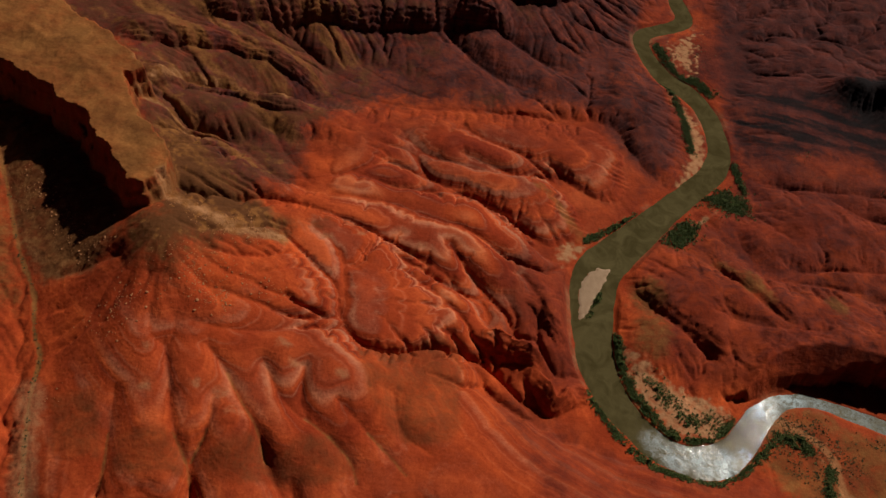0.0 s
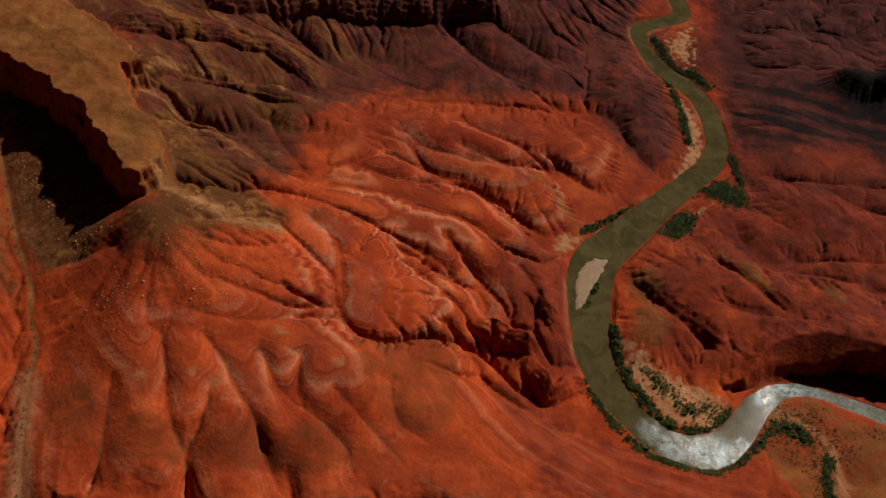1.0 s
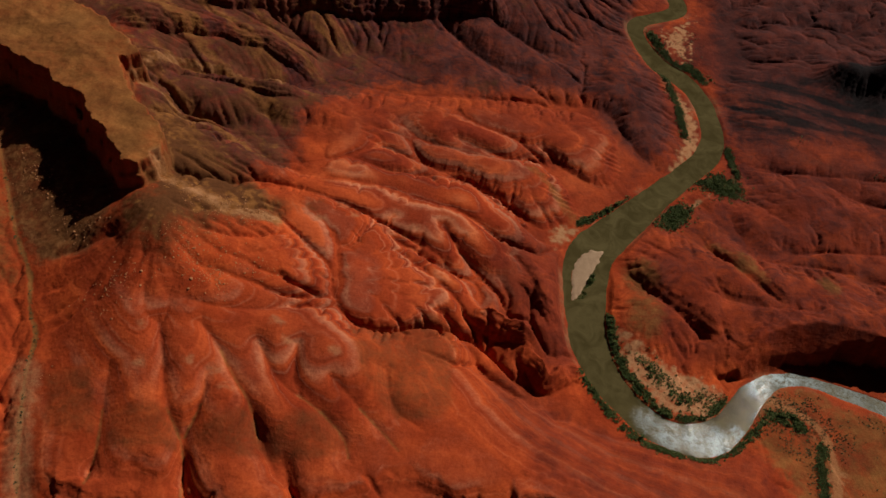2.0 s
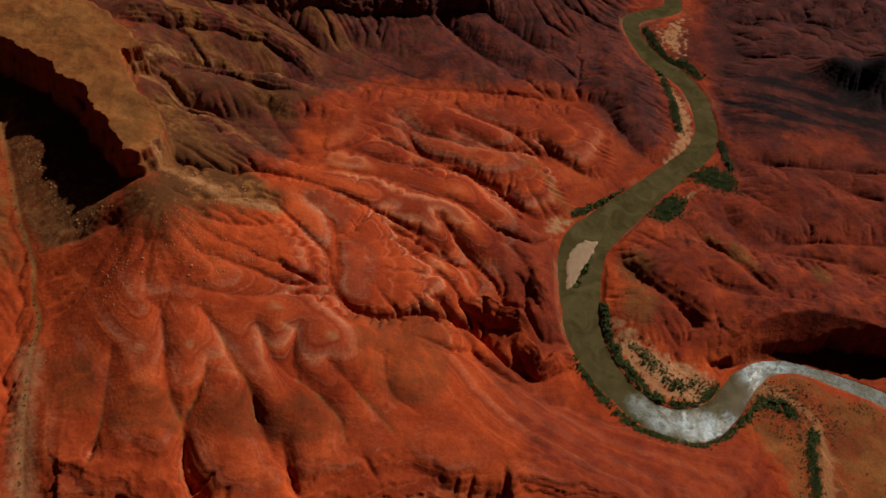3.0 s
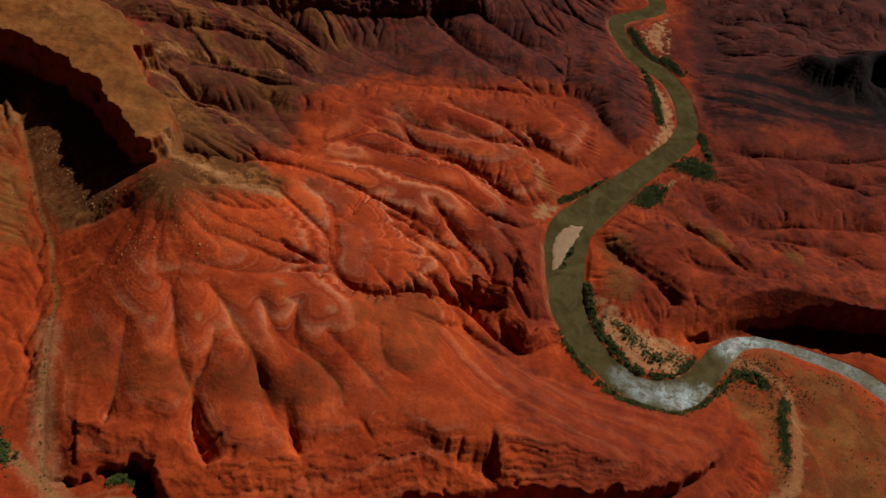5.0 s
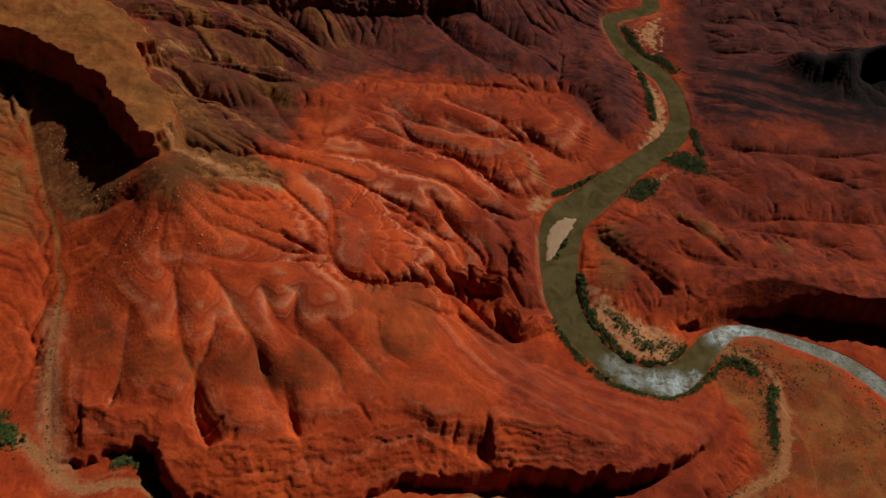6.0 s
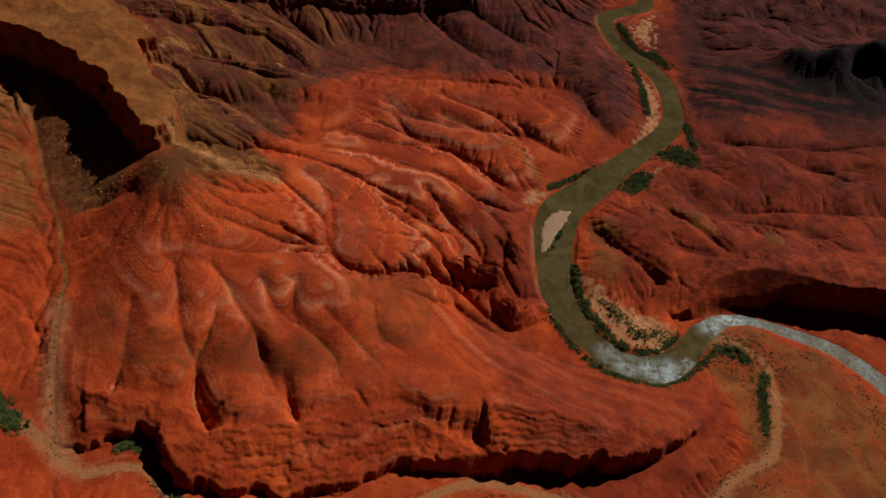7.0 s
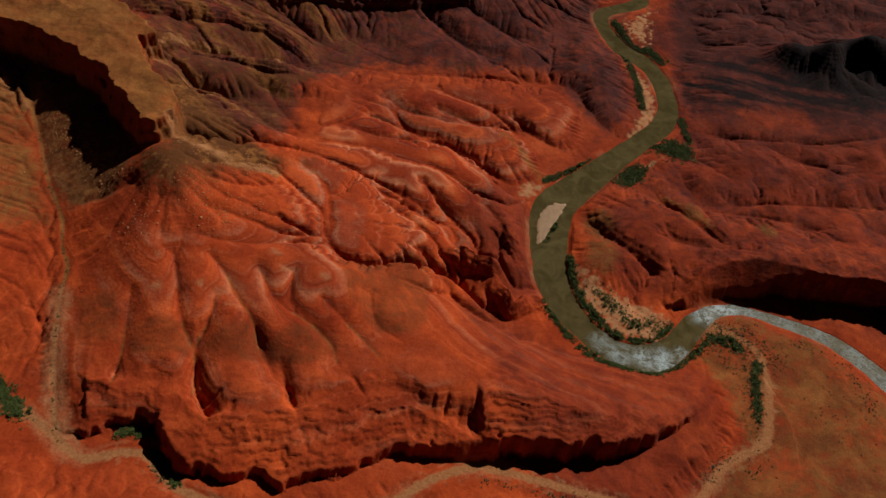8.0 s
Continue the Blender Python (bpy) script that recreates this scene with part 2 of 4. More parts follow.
crest("prow_talus", [(-259, 547, 98), (-255, 528, 92), (-223, 526, 85), (-178, 530, 71), (-141, 549, 61)])
crest("west_talus", [(-301, 524, 71), (-345, 560, 64), (-390, 600, 64), (-433, 636, 65), (-500, 680, 68)])
crest("east_talus", [(-255, 575, 92), (-250, 610, 84), (-270, 640, 80), (-305, 690, 78), (-325, 712, 84)])
crest("fan_brow", [(-230, 442, 65), (-201, 459, 69), (-151, 458, 66), (-113, 464, 64), (-64, 456, 62)])
crest("fan_spur_a", [(-220, 401, 55), (-199, 369, 54)])
crest("fan_spur_b", [(-181, 413, 61), (-169, 384, 58)])
crest("fan_spur_c", [(-147, 399, 61), (-108, 377, 59)])
crest("dome", [(-64, 456, 62), (-15, 453, 55), (9, 433, 50)])
crest("bench", [(-248, 310, 34), (-181, 305, 40), (-139, 315, 47), (-94, 300, 46), (-29, 320, 46)])
crest("bench_brow", [(-29, 364, 47), (22, 356, 46), (54, 355, 46), (107, 364, 45), (161, 363, 42), (217, 359, 36), (261, 363, 29), (290, 379, 24), (323, 403, 18)])
crest("east_bench", [(-12, 391, 50), (55, 400, 46), (115, 400, 42), (195, 400, 30), (270, 405, 20), (332, 430, 11), (340, 470, 2)])
crest("middle_ridge", [(-128, 626, 46), (-72, 606, 43), (-46, 592, 42), (-6, 590, 40), (35, 582, 38), (73, 545, 33), (110, 540, 26)])
crest("middle_ridge_b", [(-103, 729, 35), (-25, 709, 34), (39, 688, 31), (105, 657, 27), (130, 620, 18)])
crest("strip_ridge", [(72, 575, 34), (88, 640, 31), (81, 700, 25), (105, 735, 18)])
crest("round_hill", [(-28, 668, 37), (9, 683, 39), (20, 672, 40), (17, 708, 33)])
crest("v_hill", [(-117, 618, 47), (-88, 640, 44), (-70, 622, 44), (-52, 596, 44), (-30, 625, 39)])
crest("east_block", [(224, 660, 17), (260, 672, 23), (304, 682, 27), (360, 645, 27)])
crest("east_nose", [(228, 593, 16), (262, 592, 18), (300, 610, 21)])
crest("olive_hump", [(-241, 765, 52), (-194, 782, 50), (-157, 800, 44)])
crest("north_ridge", [(-72, 835, 24), (-13, 841, 27), (45, 793, 34), (117, 822, 22), (170, 860, 16)])
crest("bank_hills", [(165, 1040, 16), (185, 1000, 20), (200, 960, 20), (205, 920, 21), (200, 887, 18), (222, 862, 11)])
crest("south_bank", [(100, 470, 22), (140, 460, 14), (190, 440, 12), (240, 430, 14)])
crest("bluff", [(209, 692, 9), (269, 682, 25), (300, 645, 20), (350, 630, 21), (385, 636, 23), (420, 648, 24), (470, 650, 23), (540, 652, 22), (640, 620, 18)])
crest("bluff_foot", [(225, 583, 1), (270, 580, 3)])
crest("east_ridge", [(355, 771, 15), (423, 814, 18), (490, 837, 24), (600, 850, 30)])
crest("north_west_wall", [(-343, 824, 71), (-279, 859, 54), (-224, 914, 40), (-150, 960, 32)])
crest("north_wall", [(-71, 989, 30), (27, 1009, 36), (90, 1030, 28), (150, 1035, 10)])
crest("back_wall", [(-420, 960, 95), (-300, 1010, 80), (-180, 1060, 66), (-40, 1110, 66), (80, 1150, 55), (150, 1220, 30)])
crest("lava_hill", [(480, 1066, 58), (520, 1070, 76), (560, 1074, 80), (610, 1072, 76), (680, 1071, 80)])
crest("lava_foot", [(450, 1050, 27), (490, 1030, 30), (530, 1025, 33), (590, 1020, 36), (660, 1010, 40), (470, 1110, 28), (530, 1120, 32), (600, 1125, 38), (680, 1125, 44)])
crest("east_plain", [(389, 952, 15), (344, 865, 7), (405, 903, 18), (370, 1010, 14), (340, 1060, 9)])
crest("far_plain", [(300, 1148, 5), (338, 1127, 7), (483, 1206, 24), (400, 1300, 30), (600, 1300, 45)])
crest("delta_flat", [(442, 532, -4), (490, 520, -3), (515, 470, -3), (460, 421, -5), (400, 350, -2), (520, 350, -3), (600, 300, -3)])
crest("near_slope", [(-330, 180, 24), (-200, 190, 20), (-120, 180, 20), (60, 200, 15), (160, 250, 12), (260, 250, 10), (330, 255, 6)])
crest("west_edge", [(-420, 420, 50), (-470, 520, 62), (-520, 600, 75), (-400, 340, 38), (-560, 420, 80)])
crest("spur_a", [(-351, 841, 76), (-311, 838, 66), (-255, 847, 52), (-188, 873, 28)])
crest("spur_b", [(-340, 775, 78), (-303, 756, 70), (-237, 785, 55), (-161, 816, 33)])
crest("spur_c", [(-303, 705, 78), (-258, 695, 68), (-213, 682, 60), (-173, 667, 53)])
valley("spur_valley_a", [(-313, 786, 58), (-232, 812, 40), (-160, 862, 19)], 5)
valley("spur_valley_b", [(-289, 728, 60), (-237, 733, 48), (-157, 750, 34)], 5)
crest("bluff_shelf", [(300, 548, -3), (345, 584, -4), (395, 600, -5), (430, 606, -5), (480, 604, -5), (530, 600, -5), (600, 570, -5)])
for path in (CREEK, WASH):
    LINES.append(("creek", path, 0))
LINES.append(("river", [(x, y, z) for x, y, w, z in RIVER], 0))


GULLIES = []


def gully(points, depth=3.0, wide=9.0):
    GULLIES.append((points, depth, wide))


gully([(-103, 729), (-52, 719), (3, 746), (39, 736), (80, 718), (112, 693)], 4.0, 9.0)
gully([(-67, 808), (-37, 784), (8, 780), (53, 780), (91, 809), (120, 788), (164, 759), (181, 740)], 4.0, 9.0)
gully([(-125, 690), (-66, 695), (-21, 684), (22, 681), (67, 655), (104, 655)], 4.0, 9.0)
gully([(-46, 624), (-10, 612), (21, 599), (50, 595), (58, 576)], 4.0, 9.0)
gully([(-7, 848), (28, 829), (76, 822), (107, 822), (119, 805)], 4.0, 9.0)
gully([(111, 914), (168, 923), (187, 898), (206, 850), (228, 817)], 4.0, 9.0)
gully([(78, 793), (127, 791), (157, 756)], 4.0, 9.0)
gully([(-61, 787), (-45, 772), (-28, 747), (2, 749)], 3.5, 7.0)
gully([(0, 799), (33, 787), (61, 790)], 3.0, 6.0)
gully([(75, 818), (102, 809), (136, 800), (165, 775)], 3.5, 7.0)
gully([(6, 653), (29, 625), (52, 604), (73, 589), (84, 560)], 4.5, 8.0)
gully([(-81, 591), (-61, 643), (-44, 651)], 2.0, 6.0)
gully([(-29, 605), (-2, 587), (32, 565), (44, 545)], 3.0, 7.0)
gully([(-130, 628), (-104, 610), (-87, 580), (-80, 540)], 2.5, 6.0)
gully([(192, 673), (234, 637), (264, 616), (288, 596)], 4.5, 8.0)
gully([(270, 747), (333, 683), (367, 651)], 4.5, 8.0)
gully([(441, 863), (478, 843), (515, 834)], 4.5, 8.0)
gully([(317, 779), (340, 728), (376, 724), (425, 728), (472, 715)], 4.5, 8.0)
gully([(308, 648), (378, 642), (450, 654)], 4.5, 8.0)
# rills that radiate from the butte's prow
for k in range(17):
    turn = radians(200 + k * 10.5 + 5 * math.sin(k * 2.4))
    gully([(-252 + r * math.cos(turn + 0.1 * math.sin(k + r / 25)), 540 + (0.9 * r) * math.sin(turn + 0.1 * math.sin(k + r / 25))) for r in (40, 52, 66, 82 + 12 * math.sin(k * 1.7))], 0.8 + 0.5 * (k % 3), 3.5)
gully([(-96, 456), (-92, 423), (-81, 409)], 4.0, 9.0)
gully([(-15, 453), (-5, 416), (24, 405)], 4.0, 9.0)
gully([(-115, 385), (-97, 355), (-84, 339)], 4.0, 9.0)
gully([(24, 542), (55, 514), (70, 490), (121, 479)], 4.0, 9.0)
gully([(86, 639), (109, 607), (106, 562), (129, 537)], 4.0, 9.0)
gully([(73, 604), (90, 576), (80, 537)], 4.0, 9.0)
gully([(143, 475), (176, 469), (204, 472)], 4.0, 9.0)
gully([(-144, 925), (-97, 900), (-54, 891)], 6.0, 14.0)
gully([(-230, 928), (-174, 902), (-136, 889)], 6.0, 14.0)
gully([(-45, 1006), (4, 967), (58, 946)], 6.0, 14.0)
gully([(25, 1027), (73, 1007), (136, 985)], 6.0, 14.0)
gully([(-313, 786), (-232, 812), (-158, 865)], 6.0, 14.0)
gully([(-289, 718), (-237, 723), (-157, 746)], 6.0, 14.0)
gully([(-213, 767), (-184, 730), (-151, 697)], 6.0, 14.0)
gully([(-234, 731), (-193, 694), (-155, 690)], 6.0, 14.0)
gully([(-157, 329), (-147, 304), (-130, 291), (-122, 257)], 5.0, 7.0)
gully([(-185, 300), (-173, 271), (-170, 246)], 5.0, 7.0)
gully([(-77, 346), (-56, 306), (-34, 274)], 5.0, 7.0)

# ---- arithmetic of the ground
def spaced(points, step):
    """A polyline resampled evenly; each row keeps all its columns."""
    p = np.array(points, float)
    s = np.r_[0, np.cumsum(np.hypot(*np.diff(p[:, :2], axis=0).T))]
    n = max(2, int(s[-1] / step) + 1)
    return np.stack([np.interp(np.linspace(0, s[-1], n), s, c) for c in p.T], 1)


def rounded(points, times=2):
    p = np.array(points, float)
    for _ in range(times):
        q = np.empty((2 * len(p) - 2, p.shape[1]))
        q[0::2], q[1::2] = 0.75 * p[:-1] + 0.25 * p[1:], 0.25 * p[:-1] + 0.75 * p[1:]
        p = np.r_[p[:1], q, p[-1:]]
    return p


def wobble(x, y, size, seed, octaves=4, rough=0.5):
    """Gradient noise of about -1 to 1, with features of that size in metres."""
    total, amp, top = np.zeros(x.shape, np.float32), 1.0, 0.0
    for o in range(octaves):
        rng = np.random.default_rng(seed * 31 + o)
        turn = (rng.random((256, 256)) * 2 * np.pi).astype(np.float32)
        gx, gy = np.cos(turn), np.sin(turn)
        u, v = x / size + 13.7 * o, y / size + 7.1 * o
        i, j = np.floor(u).astype(np.int32), np.floor(v).astype(np.int32)
        fu, fv = (u - i).astype(np.float32), (v - j).astype(np.float32)
        su, sv = fu * fu * fu * (fu * (fu * 6 - 15) + 10), fv * fv * fv * (fv * (fv * 6 - 15) + 10)
        corner = []
        for a, b in ((0, 0), (1, 0), (0, 1), (1, 1)):
            ii, jj = (i + a) & 255, (j + b) & 255
            corner.append(gx[ii, jj] * (fu - a) + gy[ii, jj] * (fv - b))
        low, high = corner[0] + su * (corner[1] - corner[0]), corner[2] + su * (corner[3] - corner[2])
        total += amp * 1.5 * (low + sv * (high - low))
        top += amp
        amp *= rough
        size /= 2.03
    return total / top * 1.3


def soft(a, b, v):
    t = np.clip((v - a) / (b - a), 0, 1)
    return t * t * (3 - 2 * t)


def to_line(x, y, points, reach=1e9):
    """Distance from a polyline, and its other columns at the nearest place; beyond reach the distance is only far."""
    p = np.array(points, float)
    best = np.full(x.shape, 1e6, np.float32)
    more = np.zeros((p.shape[1] - 2, *x.shape), np.float32)
    x0, x1 = np.searchsorted(x[0], [p[:, 0].min() - reach, p[:, 0].max() + reach])
    y0, y1 = np.searchsorted(y[:, 0], [p[:, 1].min() - reach, p[:, 1].max() + reach])
    win = np.s_[y0:y1, x0:x1]
    xs, ys = x[win], y[win]
    for a, b in zip(p[:-1], p[1:]):
        e = b[:2] - a[:2]
        k = np.clip(((xs - a[0]) * e[0] + (ys - a[1]) * e[1]) / (e @ e + 1e-9), 0, 1)
        d = np.hypot(xs - a[0] - k * e[0], ys - a[1] - k * e[1])
        near = d < best[win]
        best[win] = np.where(near, d, best[win])
        for c in range(len(more)):
            more[c][win] = np.where(near, a[2 + c] + k * (b[2 + c] - a[2 + c]), more[c][win])
    return best, more


def inside(x, y, points):
    """Distance from the outline of a polygon, positive within."""
    p = np.array(list(points) + [points[0]], float)[:, :2]
    d, _ = to_line(x, y, p)
    odd = np.zeros(x.shape, bool)
    for a, b in zip(p[:-1], p[1:]):
        if a[1] != b[1]:
            odd ^= ((a[1] > y) != (b[1] > y)) & (x < (b[0] - a[0]) * (y - a[1]) / (b[1] - a[1]) + a[0])
    return np.where(odd, d, -d)


def side_of(x, y, points):
    """Distance from an open line, positive to the right of its course, and a share that falls to 0 at its ends."""
    p = np.array(points, float)[:, :2]
    best, sign, along = np.full(x.shape, 1e6, np.float32), np.ones(x.shape, np.float32), np.zeros(x.shape, np.float32)
    start = 0.0
    for a, b in zip(p[:-1], p[1:]):
        e = b - a
        k = np.clip(((x - a[0]) * e[0] + (y - a[1]) * e[1]) / (e @ e), 0, 1)
        d = np.hypot(x - a[0] - k * e[0], y - a[1] - k * e[1])
        near = d < best - 1e-3
        best = np.where(near, d, best)
        sign = np.where(near, np.sign(e[1] * (x - a[0]) - e[0] * (y - a[1])), sign)
        along = np.where(near, start + k * math.hypot(*e), along)
        start += math.hypot(*e)
    ends = min(40.0, 0.3 * start)
    return best * sign, soft(0, ends, along) * soft(0, ends, start - along)


def axis(low, high, step, reach):
    core = np.arange(low, high + step / 2, step)
    grow = np.cumsum(step * 1.22 ** np.arange(1, 60))
    grow = grow[grow < reach]
    return np.r_[low - grow[::-1], core, high + grow].astype(np.float32)


STEP = 1.35
xs, ys = axis(-640, 700, STEP, 3600), axis(160, 1330, STEP, 3600)
GX, GY = np.meshgrid(xs, ys)
core = (soft(-720, -640, GX) * (1 - soft(700, 800, GX)) * soft(80, 160, GY) * (1 - soft(1330, 1430, GY))).astype(np.float32)

# a smooth surface through crests and valley floors
knots = np.concatenate([spaced(p, 45.0) for _, p, _ in LINES])
_, first = np.unique(np.round(knots[:, :2] / 12), axis=0, return_index=True)
knots = knots[np.sort(first)]


def radial(a, b):
    return np.sqrt((a[:, None, 0] - b[None, :, 0]) ** 2 + (a[:, None, 1] - b[None, :, 1]) ** 2 + 12.0 ** 2)


count = len(knots)
flat3 = np.c_[np.ones(count), knots[:, :2] / 500]
system = np.block([[radial(knots, knots) - 3.0 * np.eye(count), flat3], [flat3.T, np.zeros((3, 3))]])
weights = np.linalg.solve(system, np.r_[knots[:, 2], 0, 0, 0])
cx, cy = np.linspace(-760, 820, 260), np.linspace(60, 1450, 230)
coarse = np.empty((len(cy), len(cx)))
for r, yy in enumerate(cy):
    q = np.c_[cx, np.full(len(cx), yy)]
    coarse[r] = radial(q, knots) @ weights[:count] + weights[count] + q / 500 @ weights[count + 1:]


def resample(a, x0, y0, x1, y1):
    """A smooth (cubic) reading of the evenly spaced grid a at the lines x1 and y1."""
    for old, to, ax in ((x0, x1, 1), (y0, y1, 0)):
        f = np.clip((np.asarray(to, float) - old[0]) / (old[1] - old[0]), 0, len(old) - 1.001)
        i = f.astype(int)
        t = f - i
        taps = (-0.5 * t + t ** 2 - 0.5 * t ** 3, 1 - 2.5 * t ** 2 + 1.5 * t ** 3, 0.5 * t + 2 * t ** 2 - 1.5 * t ** 3, -0.5 * t ** 2 + 0.5 * t ** 3)
        total = 0
        for k, w in zip((-1, 0, 1, 2), taps):
            total = total + np.take(a, np.clip(i + k, 0, len(old) - 1), axis=ax) * (w[None, :] if ax else w[:, None])
        a = total
    return a


river = rounded(RIVER)
# cliffs that cross the slopes: foot line (high ground to its right), height, and how far back the step fades
CLIFFS = [
    ([(118, 522), (104, 528), (88, 532), (74, 533), (58, 538), (44, 544)], 15, 24),
    ([(172, 512), (160, 513), (146, 498), (130, 491), (117, 502), (104, 511), (92, 512)], 13, 22),
    ([(128, 560), (112, 585), (100, 600), (85, 604)], 9, 40),
    ([(40, 1030), (-40, 1020), (-110, 985), (-190, 960), (-250, 930), (-330, 880)], 20, 90),
    ([(120, 1130), (40, 1080), (-60, 1050), (-200, 1005), (-330, 950), (-420, 920)], 24, 110),
    ([(-170, 790), (-225, 783), (-262, 788), (-318, 768), (-345, 735)], 13, 40),
    ([(-170, 855), (-240, 858), (-300, 845), (-360, 815), (-400, 790)], 14, 50),
]


def calm(x, y):
    """1 on the open slopes, 0 on water, washes, delta and butte."""
    d, (w, _) = to_line(x, y, river)
    c, _ = to_line(x, y, rounded(CREEK), 200)
    k, _ = to_line(x, y, rounded(WASH), 200)
    b = wobble(x, y, 30, 5, 4)
    flat = soft(-10, 15, inside(x, y, DELTA) + 6 * b)
    return np.clip(soft(0, 12, d - w / 2) * soft(4, 20, c) * soft(3, 14, k) * (1 - 0.92 * flat) * (1 - soft(-4, 4, inside(x, y, MESA) + 4 * b)), 0, 1)


def shaped(x, y, z):
    """The named gullies cut into z."""
    b = wobble(x, y, 30, 5, 4)
    for name, points, depth in LINES:
        if depth:
            d, _ = to_line(x, y, rounded(points), 60)
            z = z - 1.15 * depth * np.exp(-np.maximum(d + 1.5 * b, 0) / 9.0)
    for points, depth, wide in GULLIES:
        d, _ = to_line(x, y, rounded(points), 70)
        z = z - 2.0 * depth * np.exp(-np.maximum(d + 3 * b, 0) / (1.15 * wide))
    return z


# running water cuts branching valleys: each place wears down towards the next one below it, faster where more ground drains through it
WEAR = 2.5
ex, ey = np.arange(-640, 701, WEAR), np.arange(160, 1331, WEAR)
EX, EY = np.meshgrid(ex.astype(np.float32), ey.astype(np.float32))
loose = calm(EX, EY)
# smooth shale of the fan, the benches and the south bank
APRON = [(-300, 470), (-310, 400), (-290, 300), (-150, 310), (20, 350), (160, 340), (345, 395), (345, 470), (250, 470), (130, 470), (60, 490), (30, 480), (-60, 485), (-110, 500), (-200, 505), (-260, 500)]
SCREE_SLOPE = [(-260, 520), (-240, 480), (-300, 460), (-352, 480), (-400, 540), (-460, 640), (-420, 660), (-340, 600), (-300, 550)]
WEST = [(-305, 250), (-318, 400), (-345, 470), (-400, 540), (-560, 640), (-620, 420), (-480, 260)]
EAST_FAN = [(322, 880), (335, 1065), (420, 1090), (480, 1020), (600, 985), (700, 985), (700, 930), (540, 885), (420, 865)]
apron = np.maximum(soft(-15, 20, inside(EX, EY, APRON)), 0.95 * soft(-15, 15, inside(EX, EY, [(-300, 480), (-250, 540), (-190, 545), (-120, 500), (-200, 470)])))
apron = np.maximum(apron, 0.95 * np.maximum(soft(-15, 15, inside(EX, EY, SCREE_SLOPE)), soft(-20, 20, inside(EX, EY, EAST_FAN))))
apron = np.maximum(apron, 0.75 * soft(-20, 20, inside(EX, EY, WEST)))
ridges = soft(-20, 20, inside(EX, EY, [(-190, 640), (-120, 530), (-60, 500), (30, 545), (110, 540), (140, 620), (130, 690), (215, 790), (200, 890), (90, 890), (-80, 860), (-160, 750)]))
E = shaped(EX, EY, resample(coarse, cx, cy, ex, ey)) + (1 - np.maximum(0.85 * apron, 0.5 * ridges)) * loose * ((3.2 + 5.0 * soft(230, 320, EX) * soft(640, 720, EY)) * wobble(EX, EY, 75, 11, 5) + 1.5 * wobble(EX, EY, 30, 12, 4))
rows_e, cols_e = E.shape
hard = 1 - 0.75 * soft(840, 960, EY - 0.5 * EX) * (1 - soft(60, 160, EX))
hard *= 1 - 0.2 * soft(190, 260, EX) * soft(600, 660, EY)
hard *= 1 - 0.6 * soft(-20, 20, inside(EX, EY, [(280, 540), (360, 590), (440, 600), (560, 600), (600, 660), (440, 690), (340, 650)]))
hard *= 1 - 0.7 * soft(-20, 20, inside(EX, EY, [(-420, 640), (-300, 560), (-260, 500), (-300, 470), (-400, 540)]))
smooth_bank = soft(-25, 25, inside(EX, EY, [(40, 470), (90, 490), (160, 500), (230, 450), (340, 480), (335, 400), (200, 375), (90, 390)]))
hard *= 1 - 0.75 * smooth_bank
hard *= (1 - 0.85 * apron) * (1 - 0.12 * ridges)


def filled(e):
    """Hollows filled to their rims, level by level from the edge inwards, so that every place drains."""
    z = e.ravel().tolist()
    base, fine = min(z), 20.0
    levels = [[] for _ in range(int((max(z) - base) * fine) + 400)]
    done = bytearray(len(z))
    for j in range(rows_e):
        for i in (range(cols_e) if j in (0, rows_e - 1) else (0, cols_e - 1)):
            k = j * cols_e + i
            levels[int((z[k] - base) * fine)].append(k)
            done[k] = 1
    for level in levels:
        for k in level:
            j, i = divmod(k, cols_e)
            low = z[k] + 0.004
            for q in ((k - 1) if i else -1, (k + 1) if i < cols_e - 1 else -1, (k - cols_e) if j else -1, (k + cols_e) if j < rows_e - 1 else -1):
                if q >= 0 and not done[q]:
                    done[q] = 1
                    if z[q] < low:
                        z[q] = low
                    levels[int((z[q] - base) * fine)].append(q)
    return np.array(z).reshape(e.shape)


def drained(e):
    """For every place its lowest neighbour, the way there, the order from low to high and the area that drains through."""
    best, to, far = np.zeros(e.shape), np.arange(e.size).reshape(e.shape), np.full(e.shape, WEAR)
    for b in (-1, 0, 1):
        for a in (-1, 0, 1):
            if a or b:
                way = WEAR * math.hypot(a, b)
                jj, ii = np.clip(np.arange(rows_e) + b, 0, rows_e - 1), np.clip(np.arange(cols_e) + a, 0, cols_e - 1)
                drop = (e - e[np.ix_(jj, ii)]) / way
                better = drop > best
                best = np.where(better, drop, best)
                to = np.where(better, jj[:, None] * cols_e + ii[None, :], to)
                far = np.where(better, way, far)
    order = np.argsort(e.ravel(), kind="stable").tolist()
    to = to.ravel().tolist()
    area = [WEAR * WEAR] * e.size
    for k in reversed(order):
        if to[k] != k:
            area[to[k]] += area[k]
    return order, to, far, np.array(area).reshape(e.shape)


E = filled(E)
